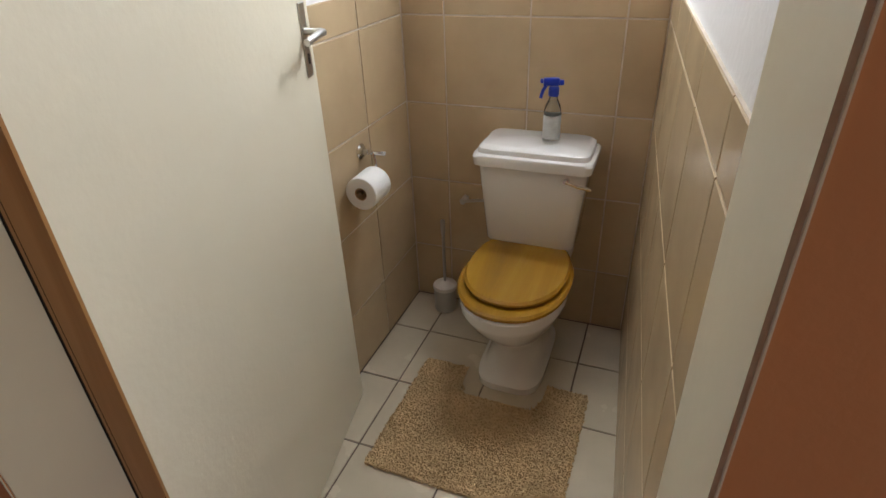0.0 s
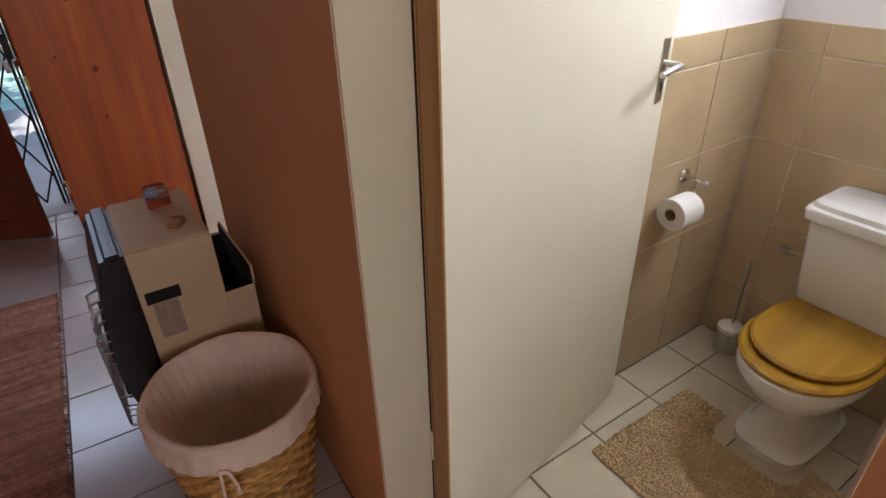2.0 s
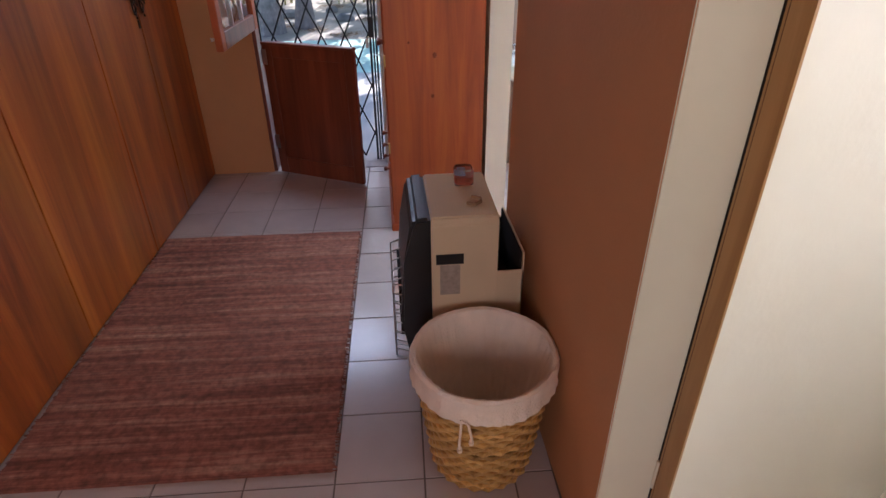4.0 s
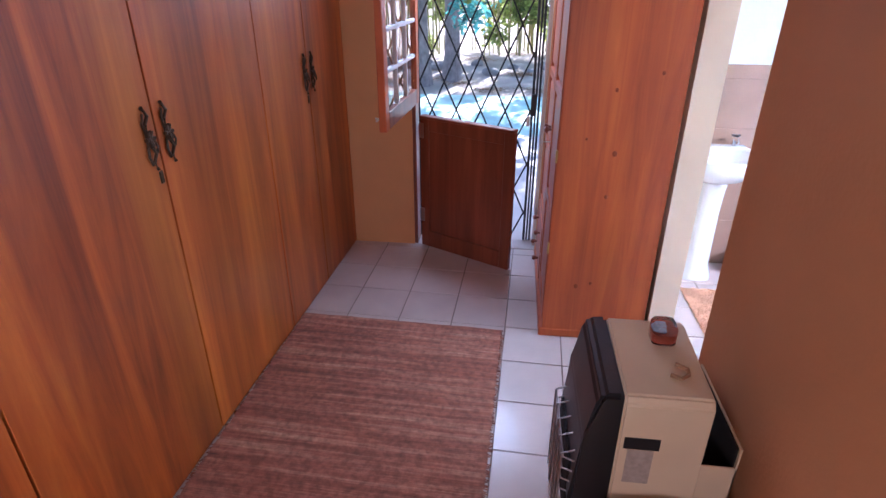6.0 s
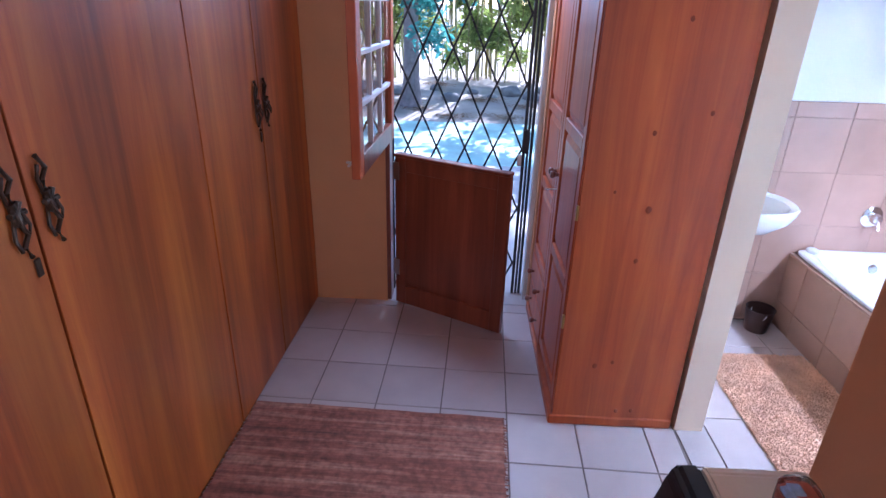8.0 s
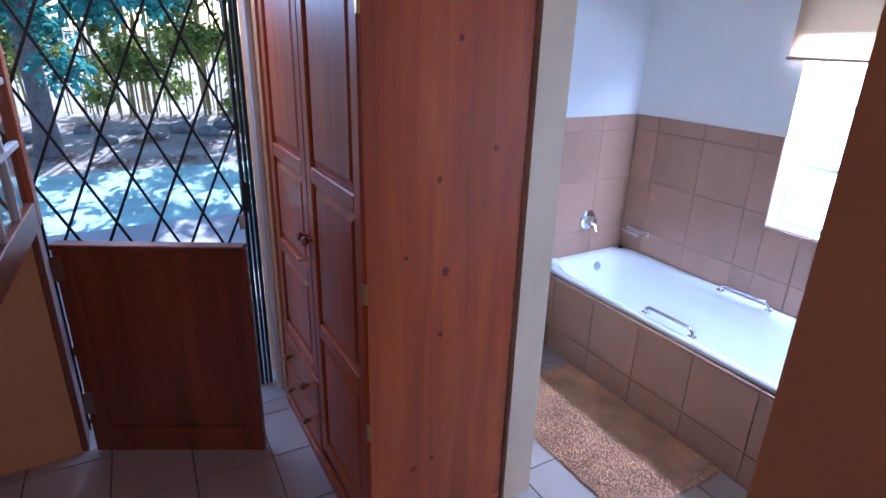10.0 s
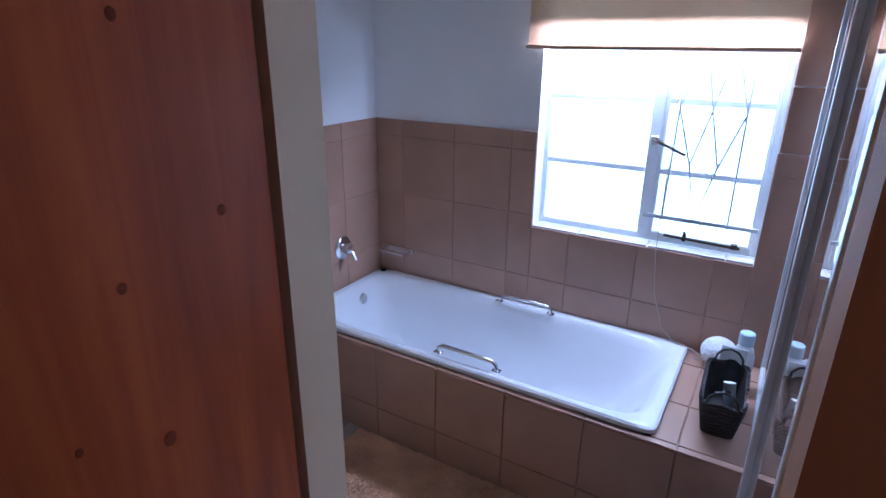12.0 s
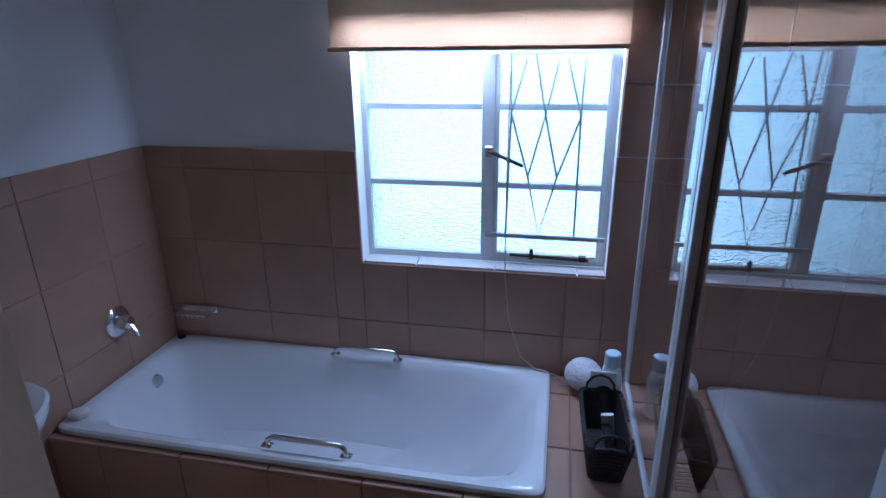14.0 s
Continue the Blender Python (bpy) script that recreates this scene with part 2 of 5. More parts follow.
BLIND = backlit(plain("cream_blind_cloth", (0.6, 0.44, 0.31), 0.85, var=0.05, scale=4, bump=0.3, bscale=220), (0.6, 0.4, 0.26), 0.12)
PAPER = plain("toilet_paper", (0.85, 0.85, 0.84), 0.95, var=0.02, bump=0.3, bscale=200)
CARD = plain("cardboard", (0.42, 0.28, 0.15), 0.9, bump=0.1)
BLUE = plain("blue_plastic", (0.01, 0.04, 0.45), 0.3, var=0.1, bump=0)
BOTTLE = clear("clear_plastic", (0.85, 0.9, 0.9), 0.08)
GLASS = clear("clear_glass", (0.93, 0.96, 0.96), 0.0)
FROST = clear("obscure_glass", (0.9, 0.97, 0.97), 0.06, 0.7, 150)
WIN_WHITE = plain("white_steel_paint", (0.72, 0.74, 0.76), 0.45, var=0.06, scale=20, bump=0.1)
GREY_PAINT = plain("pale_glazing_paint", (0.62, 0.6, 0.58), 0.45, var=0.08, bump=0.1)
RATTAN = plain("black_rattan", (0.025, 0.018, 0.016), 0.45, var=0.4, scale=40, bump=0.4)
MILKY = plain("milky_plastic", (0.7, 0.72, 0.74), 0.35, var=0.04, bump=0)
SOAP = plain("white_soap", (0.8, 0.78, 0.74), 0.6, var=0.03, bump=0.05)
BUCKET = plain("brown_tin", (0.07, 0.035, 0.028), 0.35, metal=0.3, var=0.3, bump=0.1)
CORD = plain("pale_cord", (0.6, 0.52, 0.44), 0.9, bump=0.2)
SAND = plain("sandy_ground", (0.4, 0.33, 0.27), 0.95, var=0.3, scale=1.2, bump=0.8, bscale=14)
LAWN = plain("pale_sandy_lawn", (0.5, 0.7, 0.6), 0.95, var=0.22, scale=3, bump=0.8, bscale=30)
BARK = plain("grey_bark", (0.22, 0.19, 0.185), 0.95, var=0.4, scale=9, bump=1.0, bscale=22)
LEAF = leafy("blue_green_leaf", (0.1, 0.3, 0.27))
LEAF_Y = leafy("yellow_green_leaf", (0.3, 0.36, 0.1))
CANE = plain("bamboo_cane", (0.3, 0.26, 0.1), 0.6, var=0.4, scale=4, bump=0)
ROCK = plain("grey_rock", (0.22, 0.2, 0.19), 0.95, var=0.4, scale=5, bump=1.0, bscale=16)
ROOF = plain("roof_sheet", (0.2, 0.17, 0.16), 0.6, var=0.1, bump=0.1)


# ---- mesh tools ----
def box(bm, x0, x1, y0, y1, z0, z1, bevel=0.0, seg=1):
    r = bmesh.ops.create_cube(bm, size=1)
    bmesh.ops.transform(bm, matrix=Matrix.LocRotScale(((x0 + x1) / 2, (y0 + y1) / 2, (z0 + z1) / 2), None, (abs(x1 - x0), abs(y1 - y0), abs(z1 - z0))), verts=r["verts"])
    if bevel:
        bmesh.ops.bevel(bm, geom=list({e for v in r["verts"] for e in v.link_edges}), offset=bevel, segments=seg, profile=0.6, affect="EDGES")
    return bm


def boxes(*dims, bevel=0.0, seg=1):
    bm = bmesh.new()
    for d in dims:
        box(bm, *d, bevel=bevel, seg=seg)
    return bm


def rings(bm, loops, cap0=True, cap1=True, closed=True):
    """Skin over loops of points with the same count."""
    vs = [[bm.verts.new(p) for p in loop] for loop in loops]
    n = len(vs[0])
    for a, b in zip(vs, vs[1:]):
        for i in range(n if closed else n - 1):
            bm.faces.new((a[i], a[(i + 1) % n], b[(i + 1) % n], b[i]))
    if cap0:
        bm.faces.new(list(reversed(vs[0])))
    if cap1:
        bm.faces.new(vs[-1])
    return bm


def oval(cx, cy, z, rx, ry, p=2.0, n=40):
    """A superellipse at a height."""
    out = []
    for i in range(n):
        a = 2 * math.pi * i / n
        c, s = math.cos(a), math.sin(a)
        out.append((cx + rx * math.copysign(abs(c) ** (2 / p), c), cy + ry * math.copysign(abs(s) ** (2 / p), s), z))
    return out


def loft(sections, n=40, cap0=True, cap1=True):
    return rings(bmesh.new(), [oval(*s, n=n) for s in sections], cap0, cap1)


def lathe(profile, n=32, cap0=True, cap1=True):
    return loft([(0, 0, z, r, r, 2.0) for r, z in profile], n, cap0, cap1)


def tube(bm, points, r, n=8, caps=True):
    pts = [Vector(p) for p in points]
    loops = []
    up = Vector((0.31, 0.17, 0.93))
    for i, p in enumerate(pts):
        d = (pts[min(i + 1, len(pts) - 1)] - pts[max(i - 1, 0)]).normalized()
        u = d.cross(up)
        if u.length < 1e-3:
            u = d.cross(Vector((1, 0, 0)))
        u.normalize()
        v = d.cross(u)
        loops.append([p + r * (math.cos(2 * math.pi * k / n) * u + math.sin(2 * math.pi * k / n) * v) for k in range(n)])
    return rings(bm, loops, caps, caps)


def tubes(*runs, n=8):
    bm = bmesh.new()
    for points, r in runs:
        tube(bm, points, r, n)
    return bm


def moved(bm, m):
    bmesh.ops.transform(bm, matrix=m, verts=bm.verts[:])
    return bm


def mesh_of(name, bm, material, smooth=False):
    bmesh.ops.recalc_face_normals(bm, faces=bm.faces[:])
    me = bpy.data.meshes.new(name)
    bm.to_mesh(me)
    bm.free()
    me.materials.append(material)
    if smooth:
        me.polygons.foreach_set("use_smooth", [True] * len(me.polygons))
        me.set_sharp_from_angle(angle=radians(38))
    return me


def part(name, bm, material, parent, label="", smooth=False):
    ob = new(name, mesh_of(name, bm, material, smooth))
    ob.parent = parent
    if label:
        tagged(ob, label)
    return ob


def thing(name, label, category, place=None, group="", kind=""):
    ob = new(name)
    ob.matrix_world = place or Matrix()
    ob.empty_display_size = 0.1
    return tagged(ob, label, category, group, kind)


def setting(name, bm, material, label="", smooth=False):
    return tagged(new(name, mesh_of(name, bm, material, smooth)), label, name.split("_")[0], kind="structure")


def single(name, bm, material, label, category, place=None, smooth=True, group=""):
    ob = new(name, mesh_of(name, bm, material, smooth))
    ob.matrix_world = place or Matrix()
    return tagged(ob, label, category, group)


TILE_MESH = {}


def tile_mesh(w, h, t, material, c=0.0015):
    key = (round(w, 3), round(h, 3), round(t, 4), material.name)
    if key not in TILE_MESH:
        bm = bmesh.new()
        loops = []
        for z, i in ((0, 0), (t - c, 0), (t, c)):
            loops.append([(sx * (w / 2 - i), sy * (h / 2 - i), z) for sx, sy in ((-1, -1), (1, -1), (1, 1), (-1, 1))])
        rings(bm, loops)
        TILE_MESH[key] = mesh_of("tile", bm, material)
    return TILE_MESH[key]


def breaks(a, b, first, step):
    """Joints from a to b on a grid that has a line at first."""
    k = math.ceil((a - first) / step + 1e-6)
    out = [a]
    while first + k * step < b - 0.012:
        if first + k * step > a + 0.012:
            out.append(first + k * step)
        k += 1
    return out + [b]


def tile_field(parent, us, vs, place, material, t=0.008, gap=0.0055, skip=None):
    """Tiles between the joints us and vs; place(u, v) gives a pose with x along u, y along v, z out of the surface."""
    for u0, u1 in zip(us, us[1:]):
        for v0, v1 in zip(vs, vs[1:]):
            if skip and skip((u0 + u1) / 2, (v0 + v1) / 2):
                continue
            ob = new("tile", tile_mesh(u1 - u0 - gap, v1 - v0 - gap, t, material))
            ob.parent = parent
            ob.matrix_world = place((u0 + u1) / 2, (v0 + v1) / 2)


def facing(x_axis, y_axis, fixed):
    """A place function for tile_field on an upright or level plane."""
    xa, ya = Vector(x_axis), Vector(y_axis)
    za = xa.cross(ya)
    def at(u, v):
        o = Vector(fixed) + u * xa + v * ya
        return Matrix(((xa.x, ya.x, za.x, o.x), (xa.y, ya.y, za.y, o.y), (xa.z, ya.z, za.z, o.z), (0, 0, 0, 1)))
    return at


# ---- setting ----
CEIL_Z, NORTH = 2.6, 1.103          # hall ceiling; hall face of the wall to the toilet and bathroom
WEST, SOUTH = -2.98, -1.42          # faces of the hall's end wall and of the wall behind the wardrobe

floor = setting("floor", boxes((-3.3, 2.8, -1.6, 3.0, -0.16, -0.004)), GROUT_DARK, "pale ceramic tiled floor with dark joints")
setting("ceiling", boxes((-3.3, 2.8, -1.6, 3.0, CEIL_Z, CEIL_Z + 0.1)), CEIL, "plain off-white plaster ceiling")
setting("roof", boxes((-3.85, 3.3, -2.1, 3.5, CEIL_Z + 0.1, CEIL_Z + 0.22)), ROOF, "grey sheet roof with eaves")

wall_west = setting("wall_west", boxes((-3.3, WEST, -1.6, -0.265, 0, CEIL_Z), (-3.3, WEST, 0.61, 1.29, 0, CEIL_Z), (-3.3, WEST, -0.265, 0.61, 2.06, CEIL_Z)), PEACH, "peach plastered end wall round the garden door")
wall_bath_west = setting("wall_bath_west", boxes((-3.3, -2.938, 1.29, 3.0, 0, CEIL_Z)), WHITE, "white wall with beige tiles to shoulder height")
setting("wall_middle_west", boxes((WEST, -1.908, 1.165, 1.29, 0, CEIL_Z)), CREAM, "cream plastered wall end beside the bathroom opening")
setting("wall_middle", boxes((-1.03, 0.22, NORTH, 1.236, 0, CEIL_Z)), PEACH, "peach plastered wall between toilet door and bathroom opening")
setting("wall_middle_east", boxes((1.036, 2.8, NORTH, 1.236, 0, CEIL_Z)), PEACH, "peach plastered wall beside the toilet door")
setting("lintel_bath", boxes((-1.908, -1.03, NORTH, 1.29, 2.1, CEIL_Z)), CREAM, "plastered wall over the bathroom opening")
setting("lintel_toilet", boxes((0.22, 1.036, NORTH, 1.236, 2.06, CEIL_Z)), PEACH, "plastered wall over the toilet door")
WX0, WX1, WZ0, WZ1 = -2.045, -1.13, 0.872, 1.98
wall_bath_north = setting("wall_bath_north", boxes((-2.938, WX0, 2.783, 3.0, 0, CEIL_Z), (WX1, 0.067, 2.783, 3.0, 0, CEIL_Z), (WX0, WX1, 2.783, 3.0, 0, WZ0), (WX0, WX1, 2.783, 3.0, WZ1, CEIL_Z)), WHITE, "white window wall with beige tiles behind the bath")
wall_toilet_north = setting("wall_toilet_north", boxes((0.067, 0.4, 2.773, 3.0, 0, CEIL_Z), (0.9, 1.2, 2.773, 3.0, 0, CEIL_Z), (0.4, 0.9, 2.773, 3.0, 0, 1.85), (0.4, 0.9, 2.773, 3.0, 2.25, CEIL_Z)), WHITE, "white wall with tan tiles behind the toilet")
wall_toilet_west = setting("wall_toilet_west", boxes((-0.06, 0.067, 1.236, 2.783, 0, CEIL_Z)), WHITE, "white wall with tan tiles beside the open door")
EX0, EX1 = 1.08, 0.963            # the toilet's east wall runs in slightly towards the back
wall_toilet_east = setting("wall_toilet_east", rings(bmesh.new(), [[(EX0, 1.236, z), (1.2, 1.236, z), (1.2, 2.773, z), (EX1, 2.773, z)] for z in (0, CEIL_Z)]), WHITE, "white wall with tan tiles beside the toilet")
setting("wall_south", boxes((-3.08, 2.8, -1.6, SOUTH, 0, CEIL_Z)), PEACH, "peach wall behind the wardrobes")
# unseen wall; its opening is added only to admit the bedroom fill
setting("wall_east", boxes((2.6, 2.8, SOUTH, -0.6, 0, CEIL_Z), (2.6, 2.8, 0.7, NORTH, 0, CEIL_Z), (2.6, 2.8, -0.6, 0.7, 0, 0.9), (2.6, 2.8, -0.6, 0.7, 2.1, CEIL_Z)), PEACH, "unseen peach wall with an opening added to let fill light in")


def grout(parent, *dims, material=GROUT):
    return part("grout", boxes(*dims), material, parent)


# toilet tiling
TT = 1.27
rows_t = [0.0, 0.254, 0.56, 0.865, 1.17, TT]
grout(wall_toilet_north, (0.07, 0.96, 2.768, 2.774, 0, TT - 0.002))
grout(wall_toilet_west, (0.066, 0.072, 1.244, 2.768, 0, TT - 0.002))
part("grout", rings(bmesh.new(), [[(EX0 - 0.0055, 1.244, z), (EX0 + 0.002, 1.244, z), (EX1 + 0.002, 2.768, z), (EX1 - 0.0055, 2.768, z)] for z in (0, TT - 0.002)]), GROUT, wall_toilet_east)
tile_field(wall_toilet_north, breaks(0.075, 0.955, 0.235, 0.3), rows_t, facing((1, 0, 0), (0, 0, 1), (0, 2.773, 0)), TILE_TAN)
tile_field(wall_toilet_west, breaks(1.244, 2.765, 2.455, 0.3), rows_t, facing((0, 1, 0), (0, 0, 1), (0.067, 0, 0)), TILE_TAN)
tile_field(wall_toilet_east, breaks(0.008, 1.528, 0.31, 0.3), rows_t, facing((0.0759, -0.99712, 0), (0, 0, 1), (EX1, 2.773, 0)), TILE_TAN)

# bathroom tiling
BT = 1.308
rows_b = [0.0, 0.015, 0.32, 0.625, 0.93, 1.225, BT]
grout(wall_bath_north, (-2.933, WX0, 2.778, 2.784, 0, BT - 0.002), (WX1, 0.09, 2.778, 2.784, 0, BT - 0.002), (WX0, WX1, 2.778, 2.784, 0, WZ0 - 0.002), material=GROUT_BATH)
grout(wall_bath_west, (-2.939, -2.933, 1.262, 2.778, 0, BT - 0.002), material=GROUT_BATH)
us_b = sorted(set([round(v, 4) for v in breaks(-2.93, 0.09, -1.565, 0.3)] + [WX0, WX1]))
us_b = [u for i, u in enumerate(us_b) if i == 0 or u - us_b[i - 1] > 0.03]
for u0, u1 in zip(us_b, us_b[1:]):
    rows = [0.32, 0.625, 0.872] if WX0 < (u0 + u1) / 2 < WX1 else [0.32, 0.625, 0.93, 1.225, BT]
    tile_field(wall_bath_north, [u0, u1], rows, facing((1, 0, 0), (0, 0, 1), (0, 2.783, 0)), TILE_PINK, gap=0.0035)
tile_field(wall_bath_north, breaks(-1.128, 0.09, -1.565, 0.3), [BT, 1.54, 1.845, 2.15], facing((1, 0, 0), (0, 0, 1), (0, 2.783, 0)), TILE_PINK)
tile_field(wall_bath_west, breaks(1.262, 2.775, 2.2, 0.3), [0.0, 0.32, 0.625, 0.93, 1.225, BT], facing((0, 1, 0), (0, 0, 1), (-2.938, 0, 0)), TILE_PINK, gap=0.0035)
# sill and reveal tiles
tile_field(wall_bath_north, breaks(WX0, WX1, -1.83, 0.3), [2.778, 2.86], facing((1, 0, 0), (0, 1, 0), (0, 0, WZ0)), plain("pale_sill_tile", (0.66, 0.62, 0.6), 0.3, var=0.06, bump=0.02, per_piece=0.04))

# floor tiles; the hall is laid slightly off square
GRID = radians(-2.0)
tile_field(floor, breaks(-3.02, 1.9, -2.29, 0.306), breaks(-1.0, 1.098, 0.35, 0.305), facing((math.cos(GRID), math.sin(GRID), 0), (-math.sin(GRID), math.cos(GRID), 0), (0, 0, -0.006)), TILE_HALL, t=0.006)
tile_field(floor, breaks(0.074, 1.046, 0.227, 0.3), breaks(1.15, 2.766, 1.91, 0.302), facing((1, 0, 0), (0, 1, 0), (0, 0, -0.006)), TILE_FLOOR, t=0.006)
tile_field(floor, breaks(-2.93, -0.06, -2.62, 0.31), breaks(1.17, 2.1, 1.62, 0.306), facing((1, 0, 0), (0, 1, 0), (0, 0, -0.006)), TILE_HALL, t=0.006)

# bath surround: tiled front, ledge in front and at the foot of the bath
surround = setting("bath_surround", boxes((-2.928, -0.87, 2.092, 2.1, 0, 0.446), (-1.325, -0.87, 2.1, 2.778, 0.3, 0.446), (-1.29, -0.87, 2.1, 2.778, 0, 0.3), (-2.928, -1.292, 2.1, 2.112, 0.3, 0.446)), GROUT_BATH, "beige tiled bath surround with a ledge")
tile_field(surround, breaks(-2.928, -0.87, -1.23, 0.302), [0.0, 0.15, 0.444], facing((1, 0, 0), (0, 0, 1), (0, 2.092, 0)), TILE_PINK, gap=0.0035)
tile_field(surround, breaks(-2.928, -0.87, -1.53, 0.302), [2.08, 2.112], facing((1, 0, 0), (0, 1, 0), (0, 0, 0.446)), TILE_PINK)
tile_field(surround, [-1.32, -1.23, -0.93, -0.87], breaks(2.112, 2.776, 2.35, 0.302), facing((1, 0, 0), (0, 1, 0), (0, 0, 0.446)), TILE_PINK)


# ---- toilet room ----
# steel door frame
def prism(outline, z0, z1):
    bm = rings(bmesh.new(), [[(x, y, z) for x, y in outline] for z in (z0, z1)])
    bmesh.ops.bevel(bm, geom=bm.edges[:], offset=0.003, segments=2, affect="EDGES")
    return bm


tf = thing("door_1", "cream enamelled steel door frame with a rebate", "door frame", kind="structure")
part("jamb", prism([(0.214, 1.1015), (0.222, 1.1015), (0.25, 1.23), (0.214, 1.23)], 0, 2.05), FRAME_CREAM, tf)
part("jamb", prism([(1.033, 1.1015), (1.04, 1.1015), (1.04, 1.243), (1.025, 1.243)], 0, 2.05), FRAME_CREAM, tf)
part("head", boxes((0.252, 1.024, 1.1015, 1.23, 2.045, 2.062), bevel=0.002), FRAME_CREAM, tf)
# solid strip whose black colour is the shade beside the hinges
part("rebate", boxes((0.222, 0.262, 1.231, 1.244, 0, 2.06)), RECESS_SHADE, tf, "near-black strip drawn as the shade in the gap at the hinges")

td = thing("toilet_door", "cream painted flush door standing open against the wall", "door", pose(0.307, 1.24, 0, rz=11.0))
part("leaf", boxes((-0.052, 0, 0.004, 0.882, 0.01, 2.03), bevel=0.002), DOOR_CREAM, td)
part("hinge_edge", boxes((-0.053, 0.001, 0.0, 0.006, 0.01, 2.03)), LIPPING, td, "varnished timber hinge edge")
for hz in (0.42, 1.8):
    part("hinge", tubes((((-0.056, 0.002, hz - 0.05), (-0.056, 0.002, hz + 0.05)), 0.006)), FRAME_CREAM, td)
part("handle_plate", boxes((0, 0.004, 0.822, 0.856, 1.125, 1.295), bevel=0.0015), STEEL, td, "brushed steel back plate")
part("lever_handle", tubes((((0.003, 0.839, 1.23), (0.045, 0.839, 1.23), (0.052, 0.832, 1.23), (0.054, 0.792, 1.23), (0.05, 0.734, 1.223)), 0.0085), n=10), STEEL, td, "brushed steel lever", True)
part("keyhole", boxes((0.0035, 0.005, 0.834, 0.844, 1.155, 1.18)), BLACK, td)

# toilet
wc = thing("toilet", "white ceramic close-coupled toilet with a closed golden oak seat", "toilet", pose(0.606, 2.52, 0))
part("pan", loft([(0, -0.035, 0.0, 0.118, 0.205, 4), (0, -0.035, 0.03, 0.12, 0.208, 4), (0, -0.035, 0.042, 0.108, 0.195, 3.5), (0, -0.03, 0.055, 0.1, 0.185, 3), (0, -0.02, 0.11, 0.092, 0.172, 2.6),
    (0, -0.02, 0.17, 0.095, 0.18, 2.4), (0, -0.05, 0.23, 0.118, 0.21, 2.3), (0, -0.085, 0.29, 0.15, 0.235, 2.2), (0, -0.11, 0.345, 0.17, 0.25, 2.2), (0, -0.115, 0.365, 0.176, 0.255, 2.2), (0, -0.115, 0.395, 0.176, 0.255, 2.2), (0, -0.115, 0.4, 0.17, 0.25, 2.2)]), CERAMIC, wc, smooth=True)
part("pan_shelf", loft([(0, 0.16, 0.3, 0.1, 0.13, 4), (0, 0.125, 0.36, 0.14, 0.115, 5), (0, 0.125, 0.395, 0.145, 0.115, 6), (0, 0.15, 0.444, 0.12, 0.075, 5)]), CERAMIC, wc, smooth=True)
part("cistern", loft([(0, 0.135, 0.442, 0.15, 0.09, 9), (0, 0.135, 0.452, 0.157, 0.096, 9), (0, 0.132, 0.61, 0.17, 0.104, 10), (0, 0.13, 0.738, 0.182, 0.11, 10), (0, 0.13, 0.743, 0.178, 0.108, 10)], 56), CERAMIC, wc, smooth=True)
lid = part("cistern_lid", loft([(0, 0.12, 0.735, 0.182, 0.105, 10), (0, 0.12, 0.741, 0.196, 0.117, 10), (0, 0.12, 0.768, 0.2, 0.12, 10), (0, 0.12, 0.776, 0.197, 0.117, 9), (0, 0.122, 0.781, 0.186, 0.108, 9),
    (0, 0.122, 0.796, 0.183, 0.105, 8), (0, 0.122, 0.805, 0.172, 0.093, 7)], 56), CERAMIC, wc, smooth=True)
part("seat", loft([(0, -0.115, 0.4, 0.168, 0.235, 2.2), (0, -0.115, 0.404, 0.182, 0.25, 2.2), (0, -0.115, 0.416, 0.184, 0.252, 2.2), (0, -0.115, 0.423, 0.176, 0.244, 2.2)]), SEAT_OAK, wc, "varnished golden oak seat ring", True)
part("seat_lid", loft([(0, -0.095, 0.426, 0.155, 0.215, 2.2), (0, -0.095, 0.43, 0.168, 0.225, 2.2), (0, -0.095, 0.44, 0.17, 0.228, 2.2), (0, -0.095, 0.448, 0.162, 0.22, 2.2)]), SEAT_OAK, wc, "varnished golden oak lid", True)
for sx in (-0.075, 0.075):
    part("seat_hinge", tubes((((sx - 0.02, 0.14, 0.43), (sx + 0.02, 0.14, 0.43)), 0.011), (((sx, 0.14, 0.395), (sx, 0.14, 0.43)), 0.008)), CHROME, wc)
part("flush_lever", tubes((((0.12, 0.025, 0.715), (0.12, 0.008, 0.715)), 0.011), (((0.12, 0.008, 0.715), (0.16, 0.0, 0.706), (0.2, 0.0, 0.702)), 0.006)), CHROME, wc, "chrome flush lever", True)
part("inlet_valve", tubes((((-0.3, 0.245, 0.5), (-0.3, 0.2, 0.5)), 0.012), (((-0.3, 0.205, 0.5), (-0.26, 0.19, 0.515), (-0.16, 0.15, 0.55)), 0.006)), STEEL, wc)

